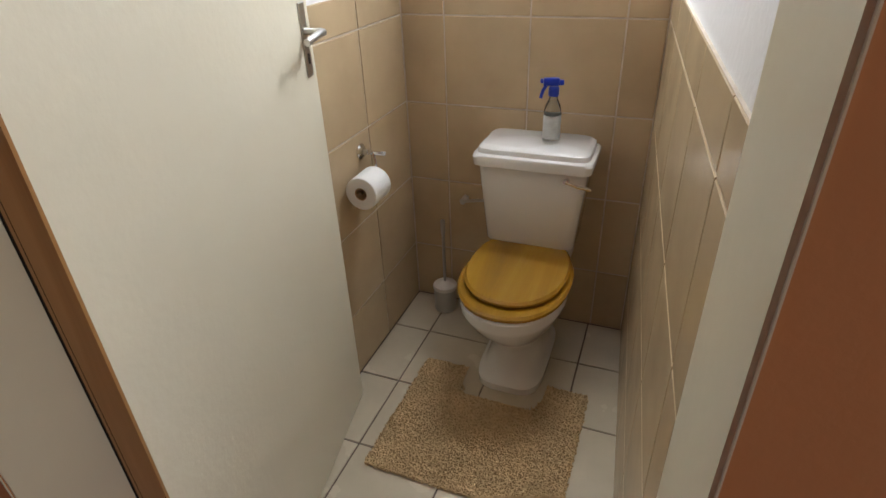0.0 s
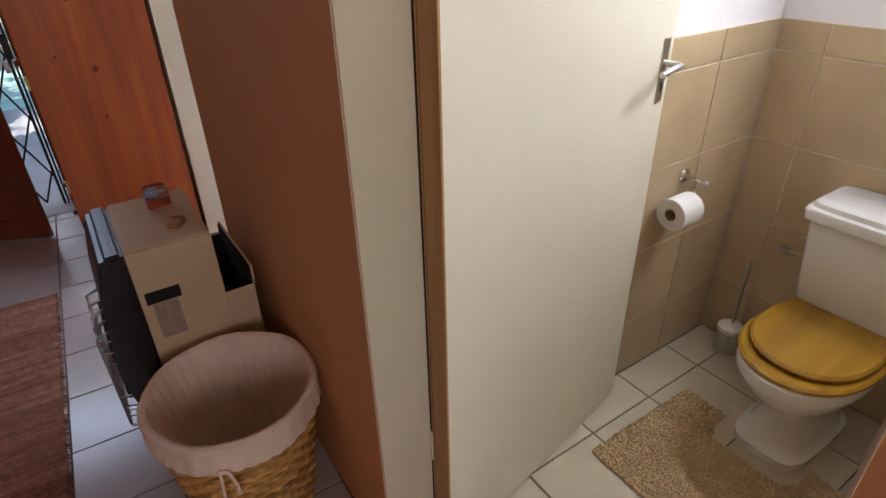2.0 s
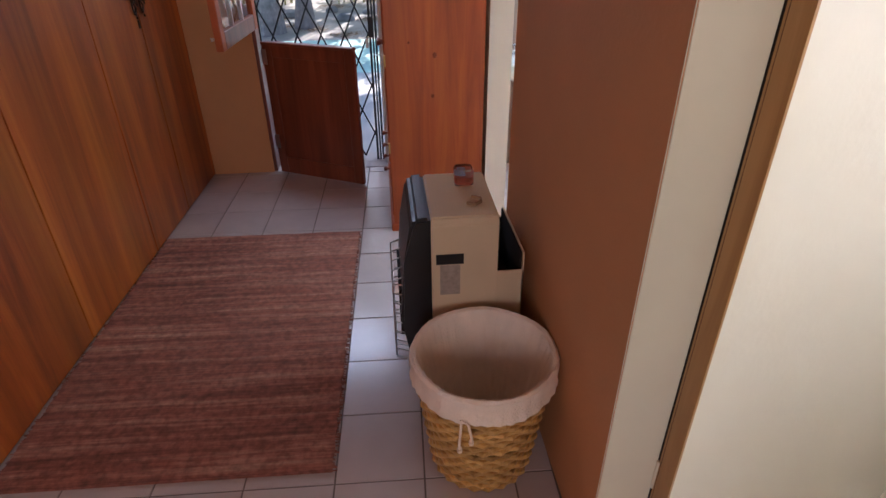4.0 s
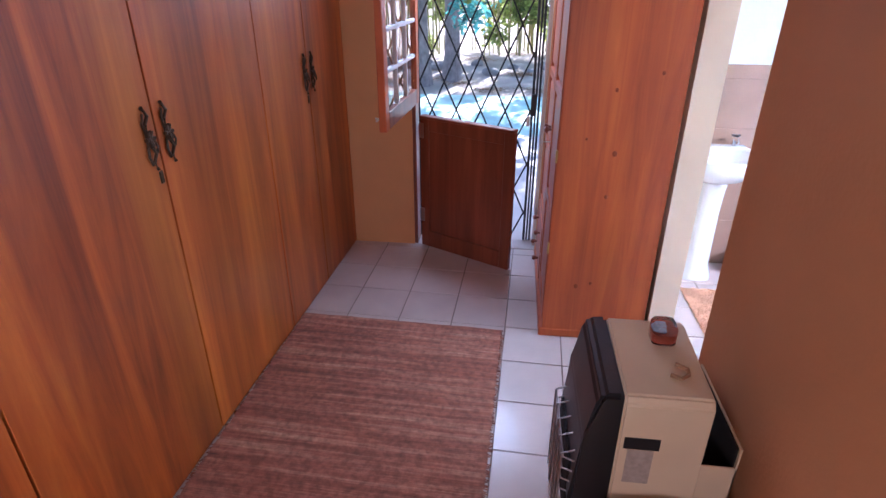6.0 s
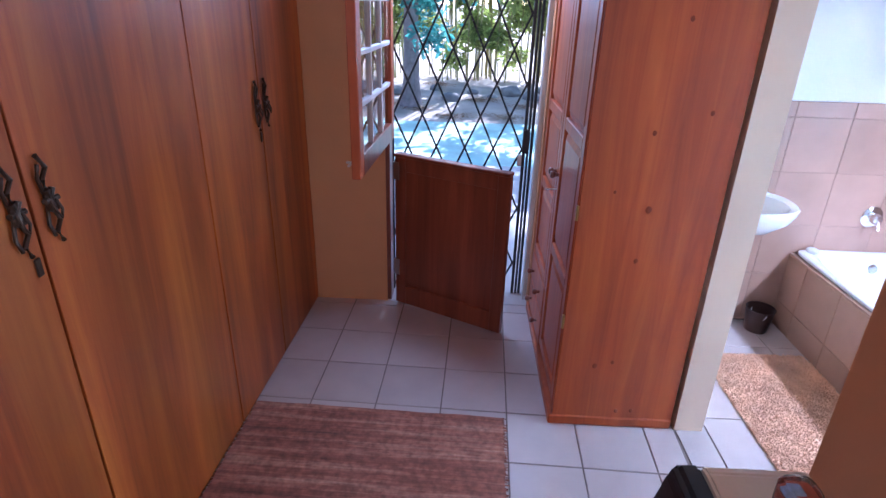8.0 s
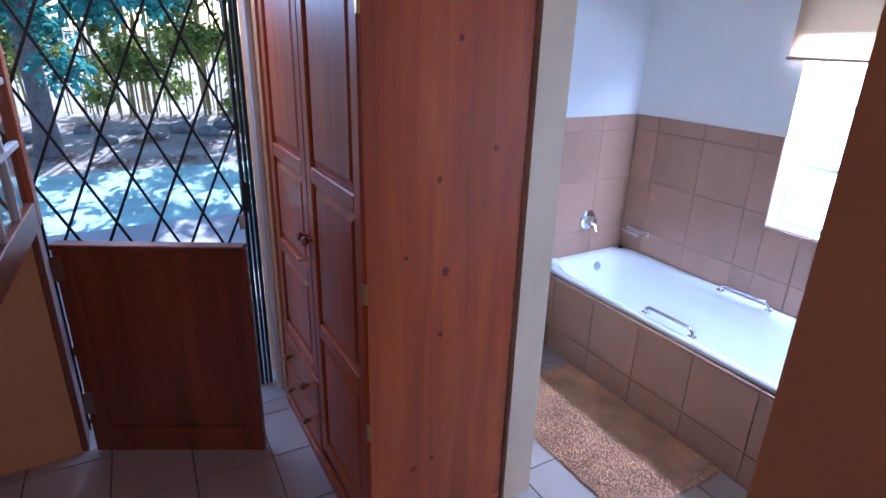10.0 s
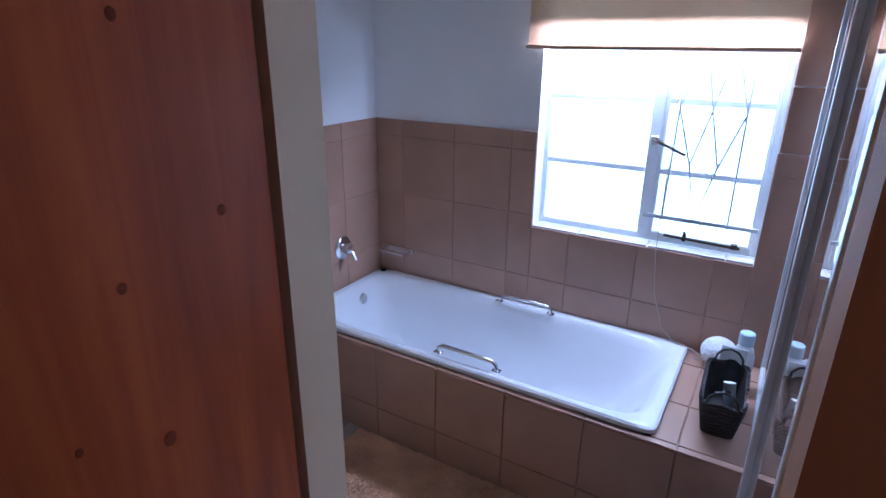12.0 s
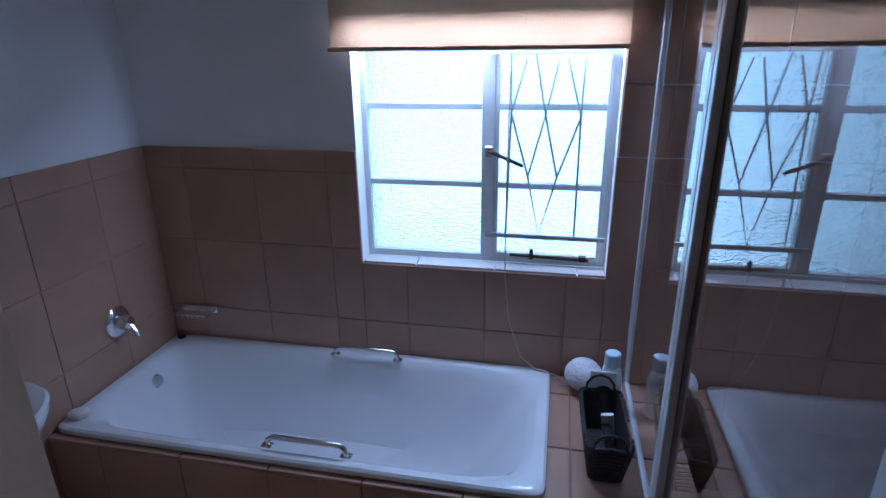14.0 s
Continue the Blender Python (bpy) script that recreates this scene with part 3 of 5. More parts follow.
sb = thing("spray_bottle", "clear spray bottle with a blue trigger on the cistern", "spray bottle", pose(0.648, 2.64, 0.802, rz=105))
part("bottle", lathe([(0.024, 0), (0.028, 0.004), (0.028, 0.1), (0.024, 0.125), (0.014, 0.145), (0.012, 0.16)], 24), BOTTLE, sb, smooth=True)
part("label", lathe([(0.0285, 0.02), (0.0285, 0.095)], 24, False, False), plain("pale_label", (0.6, 0.62, 0.62), 0.4, var=0.15, scale=40, bump=0), sb)
part("collar", lathe([(0.016, 0.155), (0.017, 0.16), (0.017, 0.18), (0.012, 0.185)], 20), BLUE, sb, smooth=True)
part("nozzle", boxes((-0.011, 0.011, -0.016, 0.034, 0.187, 0.21), (-0.008, 0.008, -0.03, -0.014, 0.188, 0.204), (-0.007, 0.007, 0.034, 0.044, 0.194, 0.208), bevel=0.004, seg=2), BLUE, sb, smooth=True)
part("trigger", tubes((((0, 0.022, 0.19), (0, 0.034, 0.172), (0, 0.04, 0.148)), 0.0055)), BLUE, sb, smooth=True)

ph = thing("toilet_roll_holder", "chrome toilet roll holder fixed to the tiled wall", "roll holder", pose(0.075, 2.385, 0.805))
part("rose", moved(lathe([(0.026, 0), (0.026, 0.004), (0.02, 0.01), (0.01, 0.014), (0.008, 0.03)], 24), pose(0, 0, 0, 0, 90, 0)), CHROME, ph, smooth=True)
part("arm", tubes((((0.02, 0, 0), (0.07, 0, 0), (0.085, 0.012, -0.004)), 0.007), (((0.05, -0.004, 0), (0.06, -0.01, -0.05), (0.063, -0.014, -0.085)), 0.004), (((0.063, -0.014, -0.085), (0.063, -0.135, -0.085)), 0.004)), CHROME, ph, smooth=True)
roll = thing("toilet_roll", "white toilet roll hanging on the holder", "toilet roll", pose(0.138, 2.252, 0.718, -90, 0, 0))
part("paper", rings(bmesh.new(), [oval(0, 0, 0, 0.02, 0.02), oval(0, 0, 0, 0.052, 0.052), oval(0, 0, 0.002, 0.054, 0.054), oval(0, 0, 0.103, 0.054, 0.054), oval(0, 0, 0.105, 0.052, 0.052), oval(0, 0, 0.105, 0.02, 0.02), oval(0, 0, 0, 0.02, 0.02)], False, False), PAPER, roll, smooth=True)
part("core", rings(bmesh.new(), [oval(0, 0, -0.001, 0.0205, 0.0205), oval(0, 0, 0.106, 0.0205, 0.0205), oval(0, 0, 0.106, 0.0185, 0.0185), oval(0, 0, -0.001, 0.0185, 0.0185), oval(0, 0, -0.001, 0.0205, 0.0205)], False, False), CARD, roll, smooth=True)

tb = thing("toilet_brush", "toilet brush in a steel holder with a white lid", "toilet brush", pose(0.232, 2.69, 0))
part("holder", lathe([(0.045, 0), (0.046, 0.003), (0.048, 0.1), (0.046, 0.105)], 28), STEEL, tb, smooth=True)
part("lid", lathe([(0.05, 0.105), (0.051, 0.112), (0.048, 0.122), (0.02, 0.13), (0.008, 0.138)], 28), SOAP, tb, "white plastic lid", True)
part("handle", lathe([(0.006, 0.13), (0.006, 0.36), (0.009, 0.365), (0.009, 0.42), (0.005, 0.425)], 12), STEEL, tb, smooth=True)

# contour mat round the pedestal
def shag(x0, x1, y0, y1, count, hole, seed, height=0.02):
    """Tufts of short yarn inside a rectangle, out of the hole."""
    rng = random.Random(seed)
    verts, faces = [], []
    while len(faces) < count:
        x, y = rng.uniform(x0, x1), rng.uniform(y0, y1)
        if hole and hole(x, y):
            continue
        a, h, r = rng.uniform(0, 6.28), height * rng.uniform(0.6, 1.2), rng.uniform(0.004, 0.0075)
        lx, ly = rng.uniform(-0.007, 0.007), rng.uniform(-0.007, 0.007)
        b = len(verts)
        for k in range(3):
            verts.append((x + r * math.cos(a + 2.1 * k), y + r * math.sin(a + 2.1 * k), 0.004))
        verts.append((x + lx, y + ly, h))
        faces += [(b, b + 1, b + 3), (b + 1, b + 2, b + 3), (b + 2, b, b + 3)]
    me = bpy.data.meshes.new("pile")
    me.from_pydata(verts, [], faces)
    return me


mat1 = thing("contour_mat", "tan shag contour mat round the toilet foot", "bath mat", pose(0.585, 2.1, 0, rz=-0.8))
cut = lambda x, y: y > 0.12 and abs(x - 0.01) < 0.15 - max(0, 0.18 - y) * 0.6
bmm = rings(bmesh.new(), [[(x, y, z) for x, y in ((-0.3, -0.26), (0.3, -0.26), (0.3, 0.25), (0.16, 0.25), (0.15, 0.12), (-0.13, 0.12), (-0.14, 0.25), (-0.3, 0.25))] for z in (0.0005, 0.008)])
part("backing", bmm, MAT_TAN, mat1)
pile = new("shag_tuft", shag(-0.302, 0.302, -0.262, 0.252, 40000, cut, 3, 0.013))
pile.data.materials.append(MAT_TAN)
pile.parent = mat1
tagged(pile, kind="stuff")

# high window over the toilet
tw = thing("window_2", "small high window with obscure glass", "window", kind="structure")
part("frame", boxes((0.4, 0.9, 2.86, 2.89, 1.85, 1.88), (0.4, 0.9, 2.86, 2.89, 2.22, 2.25), (0.4, 0.43, 2.86, 2.89, 1.88, 2.22), (0.87, 0.9, 2.86, 2.89, 1.88, 2.22)), WIN_WHITE, tw)


# ---- hall with wardrobes ----
SEAMS = [0.004, 0.615, 1.165, 1.95, 2.75, 3.4, 4.0]     # door joints from the corner along the wardrobe front
run = pose(-2.975, -0.7, 0, rz=-2.4)
for i, (a, b) in enumerate(zip(SEAMS, SEAMS[1:])):
    if i % 2 == 0:
        w = thing("built_in_wardrobe", "teak veneered built-in wardrobe with a pair of tall doors", "wardrobe", run @ pose(a, 0, 0), "built-in wardrobes along the hall")
        hi = SEAMS[i + 2] - a
        part("body", boxes((0.002, hi - 0.002, -0.6, -0.024, 0.0, 2.45)), MAHOGANY, w)
    off = 0 if i % 2 == 0 else SEAMS[i] - SEAMS[i - 1]
    ww = b - a
    d = part("door", boxes((off + 0.004, off + ww - 0.004, -0.022, 0.0, 0.012, 2.43), bevel=0.0015), TEAK, w)
    hx = off + (ww - 0.05 if i % 2 == 0 else 0.05)
    if SEAMS[i] < 3.25:
        rosette = part("rosette", boxes((hx - 0.014, hx + 0.014, 0.0, 0.014, 1.275, 1.325), bevel=0.004), BRONZE, d, "ornate dark bronze handle")
        for sg in (-1, 1):
            part("scroll", tubes((((hx, 0.006, 1.3 + sg * 0.02), (hx + sg * 0.012, 0.012, 1.3 + sg * 0.05), (hx - sg * 0.006, 0.012, 1.3 + sg * 0.075), (hx + sg * 0.01, 0.008, 1.3 + sg * 0.105)), 0.006)), BRONZE, d, smooth=True)
            part("scroll", tubes((((hx + 0.012, 0.006, 1.3 + sg * 0.02), (hx + 0.022, 0.01, 1.3 + sg * 0.055), (hx + 0.012, 0.01, 1.3 + sg * 0.085)), 0.0045)), BRONZE, d, smooth=True)
        for k in range(6):
            an = k * math.pi / 3
            part("petal", tubes((((hx, 0.008, 1.3), (hx + 0.022 * math.cos(an), 0.012, 1.3 + 0.03 * math.sin(an))), 0.007)), BRONZE, d, smooth=True)
        part("drop_pull", tubes((((hx - 0.008, 0.016, 1.3), (hx - 0.009, 0.026, 1.275), (hx, 0.028, 1.258), (hx + 0.009, 0.026, 1.275), (hx + 0.008, 0.016, 1.3)), 0.0035)), BRONZE, d)
        if i % 2 == 1:
            part("lock_escutcheon", boxes((hx - 0.034, hx - 0.014, 0, 0.006, 1.14, 1.185), bevel=0.003), BRONZE, d)

# woven rug
rug = thing("woven_rug", "red-brown flat-woven rug with uneven stripes and frayed edges", "rug", pose(-1.072, -0.198, 0, rz=-1.9))
bmr = bmesh.new()
nx, ny = 120, 60
rng = random.Random(5)
grid = [[bmr.verts.new((-0.87 + 1.74 * i / nx, (-0.57 + 1.14 * j / ny) * (1 + 0.004 * math.sin(i * 0.9)), 0.0105 + 0.0018 * math.sin(i * 2.1) + 0.0035 * noise.noise((i * 0.11, j * 0.11, 0)))) for j in range(ny + 1)] for i in range(nx + 1)]
for i in range(nx):
    for j in range(ny):
        bmr.faces.new((grid[i][j], grid[i + 1][j], grid[i + 1][j + 1], grid[i][j + 1]))
edge = [grid[i][0] for i in range(nx + 1)] + [grid[nx][j] for j in range(1, ny + 1)] + [grid[i][ny] for i in range(nx - 1, -1, -1)] + [grid[0][j] for j in range(ny - 1, 0, -1)]
low = [bmr.verts.new((v.co.x, v.co.y, 0.0005)) for v in edge]
for k in range(len(edge)):
    bmr.faces.new((edge[k], low[k], low[(k + 1) % len(edge)], edge[(k + 1) % len(edge)]))
part("weave", bmr, RUG_RED, rug)
bmf = bmesh.new()
for k in range(230):
    x = -0.87 + 1.74 * k / 229
    for s in (1, -1):
        if rng.random() < 0.75:
            tube(bmf, [(x, s * 0.567, 0.008), (x + rng.uniform(-0.006, 0.006), s * (0.575 + rng.uniform(0, 0.014)), 0.004)], 0.0025, 4)
tagged(part("fringe", bmf, RUG_RED, rug), "frayed warp ends", kind="stuff")

# laundry basket
lb = thing("laundry_basket", "woven wicker laundry basket with a cream cotton lining", "laundry basket", pose(-0.215, 0.866, 0) @ Matrix.Diagonal((1, 1, 0.95, 1)))
R0, R1, BH = 0.165, 0.222, 0.48
part("shell", lathe([(R0 - 0.004, 0.002), (R1 - 0.012, 0.41)], 40, True, False), WICKER, lb, smooth=True)
NST, NROW = 44, 17
for row in range(NROW):
    z = 0.016 + row * (0.4 / NROW)
    r = R0 + (R1 - R0) * z / BH
    pts = [((r + 0.005 * math.cos(math.pi * (k + row % 2))) * math.cos(2 * math.pi * k / NST), (r + 0.005 * math.cos(math.pi * (k + row % 2))) * math.sin(2 * math.pi * k / NST), z) for k in range(NST + 1)]
    fine = []
    for p, q in zip(pts, pts[1:]):
        fine += [p, tuple((a + b) / 2 for a, b in zip(p, q))]
    loops = [[(x * (1 + e / r), y * (1 + e / r), zz + h) for e, h in ((-0.004, -0.011), (0.003, -0.009), (0.0058, -0.003), (0.0058, 0.003), (0.003, 0.009), (-0.004, 0.011))] for x, y, zz in fine + [fine[0]]]
    part("strand", rings(bmesh.new(), loops, False, False, False), WICKER, lb, smooth=True)
def hem(a, z, r):
    return r + 0.002 * math.sin(a * 7) + (0.0025 if z < 0.46 else 0.001) * math.sin(a * 34 + 2 * math.sin(a * 5))
cloth = []
for r, z in ((R1 + 0.004, 0.396), (R1 + 0.012, 0.402), (R1 + 0.013, 0.425), (R1 + 0.008, 0.442), (R1 + 0.013, 0.465), (R1 + 0.013, 0.492), (R1 + 0.003, 0.5), (R1 - 0.008, 0.494), (R1 - 0.022, 0.44), (R1 - 0.04, 0.34), (R1 - 0.06, 0.2), (R0 - 0.035, 0.03), (0.05, 0.02)):
    cloth.append([(hem(2 * math.pi * k / 160, z, r) * math.cos(2 * math.pi * k / 160), hem(2 * math.pi * k / 160, z, r) * math.sin(2 * math.pi * k / 160), z) for k in range(160)])
part("lining", rings(bmesh.new(), cloth, False, True), LINEN, lb, "cream cotton lining turned over the rim", True)
ca = math.radians(-25)
cx, cy = (R1 + 0.02) * math.cos(ca), (R1 + 0.02) * math.sin(ca)
part("drawstring", tubes((((cx, cy, 0.425), (cx + 0.012, cy - 0.002, 0.40), (cx + 0.01, cy - 0.006, 0.33), (cx + 0.008, cy - 0.004, 0.30)), 0.004), (((cx, cy, 0.425), (cx + 0.01, cy + 0.02, 0.415), (cx + 0.012, cy + 0.03, 0.36), (cx + 0.01, cy + 0.03, 0.335)), 0.004), (((cx + 0.008, cy - 0.004, 0.312), (cx + 0.006, cy - 0.004, 0.296)), 0.008), (((cx + 0.01, cy + 0.03, 0.342), (cx + 0.008, cy + 0.03, 0.328)), 0.008)), LINEN, lb, smooth=True)

# gas heater
gh = thing("gas_heater", "beige and black cabinet gas heater on castors", "heater", pose(-0.677, 0.838, 0))
prof = [(-0.195, 0.06), (0.185, 0.06), (0.185, 0.775), (0.17, 0.798), (-0.16, 0.812), (-0.185, 0.806), (-0.195, 0.79)]
bmg = bmesh.new()
rings(bmg, [[(x, y, z) for x, z in prof] for y in (-0.11, 0.12)])
bmesh.ops.bevel(bmg, geom=bmg.edges[:], offset=0.006, segments=2, affect="EDGES")
part("casing", bmg, HEATER_BEIGE, gh)
bmg = bmesh.new()
fp = [(-0.111, 0.07), (-0.135, 0.07), (-0.19, 0.2), (-0.225, 0.4), (-0.205, 0.64), (-0.18, 0.78), (-0.165, 0.803), (-0.111, 0.806)]
rings(bmg, [[(x, y, z) for y, z in fp] for x in (-0.2, 0.19)])
bmesh.ops.bevel(bmg, geom=bmg.edges[:], offset=0.012, segments=2, affect="EDGES")
part("front_surround", bmg, BLACK, gh, "black plastic front")
# black block drawn as the shade behind the grille
part("burner_shade", boxes((-0.15, 0.14, -0.226, -0.2, 0.3, 0.5)), RECESS_SHADE, gh)
bmg = bmesh.new()
for k in range(9):
    z = 0.2 + k * 0.042
    tube(bmg, [(-0.17, -0.2, z), (-0.15, -0.245, z), (0.15, -0.245, z), (0.17, -0.2, z)], 0.003, 6)
for k in range(5):
    x = -0.14 + k * 0.07
    tube(bmg, [(x, -0.19, 0.18), (x, -0.248, 0.2), (x, -0.248, 0.54), (x, -0.2, 0.56)], 0.003, 6)
part("grille", bmg, STEEL, gh, "wire safety grille")
part("rear_housing", boxes((-0.19, -0.184, 0.12, 0.215, 0.06, 0.61), (0.174, 0.18, 0.12, 0.215, 0.06, 0.58), (-0.19, 0.18, 0.209, 0.215, 0.06, 0.65), bevel=0.001), HEATER_BEIGE, gh)
# black filler and liners paint the shade inside the open rear housing
part("rear_shade", boxes((-0.184, 0.174, 0.122, 0.208, 0.06, 0.45), (-0.183, 0.17, 0.2045, 0.2085, 0.45, 0.645), (-0.1835, -0.18, 0.122, 0.2045, 0.45, 0.605), (-0.18, 0.172, 0.1205, 0.124, 0.45, 0.65)), RECESS_SHADE, gh)
part("rating_plate", boxes((0.1855, 0.187, -0.095, 0.0, 0.625, 0.665)), BLACK, gh, "black and grey rating label")
part("label", boxes((0.1855, 0.1865, -0.082, -0.012, 0.5, 0.622)), LABEL_GREY, gh)
for sx in (-0.15, 0.14):
    for sy in (-0.12, 0.19):
        part("castor", moved(lathe([(0.022, -0.01), (0.026, -0.006), (0.026, 0.006), (0.022, 0.01)], 18), pose(sx, sy, 0.027, 90, 0, 0)), BLACK, gh)
        part("castor_fork", boxes((sx - 0.012, sx + 0.012, sy - 0.014, sy + 0.014, 0.045, 0.066)), STEEL, gh)

tin = thing("glass_jar", "small square glass jar holding red and blue scraps on the heater", "jar", pose(-0.75, 0.87, 0.81))
part("jar", loft([(0, 0, 0.002, 0.032, 0.032, 5), (0, 0, 0.006, 0.035, 0.035, 5), (0, 0, 0.055, 0.035, 0.035, 5), (0, 0, 0.064, 0.031, 0.031, 4)], 32), GLASS, tin, smooth=True)
part("filling", loft([(0, 0, 0.008, 0.028, 0.028, 5), (0, 0, 0.034, 0.03, 0.03, 5)], 28), plain("red_filling", (0.5, 0.08, 0.03), 0.5, var=0.4, scale=40, bump=0), tin, smooth=True)
part("scrap", boxes((-0.02, 0.012, -0.024, 0.006, 0.035, 0.043), bevel=0.003), plain("blue_white_wrapper", (0.35, 0.42, 0.6), 0.5, var=0.6, scale=50, bump=0), tin, "blue and white wrapper inside the jar")
single("hose_clip", tubes((((0, 0, 0.005), (0.03, 0.015, 0.005), (0.05, 0.0, 0.005), (0.055, -0.03, 0.005), (0.03, -0.045, 0.005)), 0.006)), plain("worn_brass", (0.35, 0.2, 0.1), 0.5, metal=0.5), "bent brass hose fitting lying on the heater", "fitting", pose(-0.64, 0.885, 0.803, 0, 2, 30))

# pine wardrobe
pw = thing("pine_wardrobe", "red-stained pine wardrobe with panelled doors and drawers", "wardrobe", pose(-1.916, 0.612, 0))
PW, PD, PH = 1.03, 0.535, 1.98
part("side_panel", boxes((-0.02, 0, 0.005, PD, 0.03, PH), bevel=0.002), PINE, pw)
part("side_panel", boxes((-PW, -PW + 0.02, 0.005, PD, 0.03, PH), bevel=0.002), PINE, pw)
part("back_panel", boxes((-PW + 0.02, -0.02, PD - 0.012, PD, 0.05, PH)), PINE, pw)
part("top", boxes((-PW - 0.02, 0.02, -0.02, PD, PH, PH + 0.025), bevel=0.004), PINE, pw)
part("plinth", boxes((-PW - 0.01, 0.006, -0.012, PD, 0.0, 0.05), bevel=0.006), PINE, pw)
part("carcass", boxes((-PW + 0.021, -0.021, 0.03, PD - 0.02, 0.05, PH - 0.001)), MAHOGANY, pw)
KNOT = plain("dark_knot", (0.2, 0.036, 0.008), 0.85, var=0.3, scale=60, bump=0.1)
for ky, kz, kr in ((0.265, 1.035, 0.012), (0.252, 0.821, 0.009), (0.237, 1.324, 0.008), (0.425, 1.4, 0.008), (0.13, 1.1, 0.006), (0.16, 0.32, 0.011), (0.232, 0.342, 0.008), (0.284, 0.085, 0.009), (0.35, 0.09, 0.009), (0.294, 1.703, 0.008)):
    part("knot", moved(lathe([(kr, 0.0), (kr * 0.85, 0.0012), (kr * 0.3, 0.0016)], 16), pose(-0.0002, ky, kz, 0, 90, 0) @ Matrix.Diagonal((1.25, 1, 1, 1))), KNOT, pw, "dark knot in the wood", True)
def panelled(parent, name, x0, x1, z0, z1, splits, y):
    rail = 0.055
    dims = [(x0, x0 + rail, y, y + 0.022, z0, z1), (x1 - rail, x1, y, y + 0.022, z0, z1)]
    zs = [z0, *splits, z1]
    for k, z in enumerate(zs):
        a = z if k == 0 else z - rail / 2 if k < len(zs) - 1 else z - rail
        dims.append((x0 + rail, x1 - rail, y, y + 0.022, a, a + rail))
    d = part(name, boxes(*dims, bevel=0.004), PINE, parent)
    for k in range(len(zs) - 1):
        a = zs[k] + (rail if k == 0 else rail / 2)
        b = zs[k + 1] - (rail if k == len(zs) - 2 else rail / 2)
        bmp = bmesh.new()
        w0, w1 = x0 + rail, x1 - rail
        rings(bmp, [[(w0, yy, a), (w1, yy, a), (w1, yy, b), (w0, yy, b)] if e == 0 else [(w0 + e, yy, a + e), (w1 - e, yy, a + e), (w1 - e, yy, b - e), (w0 + e, yy, b - e)] for yy, e in ((y + 0.016, 0), (y + 0.014, 0.012), (y + 0.004, 0.035))])
        part("panel", bmp, PINE, d)
    return d
dr = panelled(pw, "door", -0.512, -0.012, 0.1, 1.95, (0.67, 1.26), 0.0)
dl = panelled(pw, "door", -PW + 0.012, -0.516, 0.42, 1.95, (0.85, 1.26), 0.0)
def knob(parent, x, y, z, r=0.018):
    return part("knob", moved(lathe([(r * 0.5, 0), (r * 0.45, 0.012), (r * 0.9, 0.02), (r, 0.028), (r * 0.8, 0.037), (r * 0.2, 0.04)], 18), pose(x, y, z, 90, 0, 0)), MAHOGANY, parent, "turned wooden knob", True)
knob(dr, -0.485, 0.0, 1.02)
knob(dl, -0.545, 0.0, 1.02)
part("key", tubes((((-0.485, 0, 0.95), (-0.485, -0.03, 0.95)), 0.003), (((-0.485, -0.03, 0.95), (-0.475, -0.045, 0.95), (-0.485, -0.055, 0.95), (-0.495, -0.045, 0.95), (-0.485, -0.03, 0.95)), 0.0025)), STEEL, dr)
for z0, z1 in ((0.07, 0.235), (0.245, 0.41)):
    for x0, x1 in ((-PW + 0.012, -0.516),):
        d = part("drawer_front", boxes((x0, x1, -0.004, 0.02, z0, z1), bevel=0.006, seg=2), PINE, pw)
        for kx in (0.25, 0.75):
            knob(d, x0 + kx * (x1 - x0), -0.004, (z0 + z1) / 2, 0.016)
for hz in (0.5, 0.98, 1.75):
    part("hinge", boxes((-0.012, 0.002, -0.004, 0.006, hz, hz + 0.06)), plain("brass", (0.5, 0.33, 0.12), 0.35, metal=1), pw)

# garden door: frame, lower leaf half open, upper leaf wide open
gf = thing("door_2", "dark timber frame of the garden door", "door frame", kind="structure")
part("jamb", boxes((-3.12, -2.985, -0.265, -0.24, 0, 2.06), bevel=0.003), MAHOGANY, gf)
part("jamb", boxes((-3.1, -3.05, 0.585, 0.61, 0, 2.06), bevel=0.003), GREY_PAINT, gf)
part("head", boxes((-3.12, -2.985, -0.24, 0.585, 2.03, 2.06), bevel=0.003), MAHOGANY, gf)
part("threshold", boxes((-3.3, -2.98, -0.265, 0.61, -0.003, 0.004), bevel=0.002), plain("worn_threshold", (0.5, 0.44, 0.4), 0.6), gf)

sd = thing("stable_door_lower_leaf", "dark mahogany lower leaf of a stable door, half open", "door", pose(-2.962, -0.21, 0, rz=-28))
part("panel", boxes((-0.024, -0.012, 0.06, 0.66, 0.06, 0.9)), MAHOGANY, sd)
part("stile", boxes((-0.036, 0, 0.0, 0.07, 0.008, 0.93), bevel=0.003), MAHOGANY, sd)
part("stile", boxes((-0.036, 0, 0.64, 0.71, 0.008, 0.93), bevel=0.003), MAHOGANY, sd)
part("rail", boxes((-0.0355, -0.0005, 0.07, 0.64, 0.008, 0.13), bevel=0.003), MAHOGANY, sd)
part("rail", boxes((-0.0355, -0.0005, 0.07, 0.64, 0.85, 0.93), bevel=0.003), MAHOGANY, sd)
part("weather_bar", boxes((-0.045, 0.012, 0.0, 0.71, 0.93, 0.95), bevel=0.004), MAHOGANY, sd)
for hz in (0.2, 0.8):
    part("hinge", boxes((-0.003, 0.004, -0.008, 0.03, hz, hz + 0.1)), STEEL, sd)

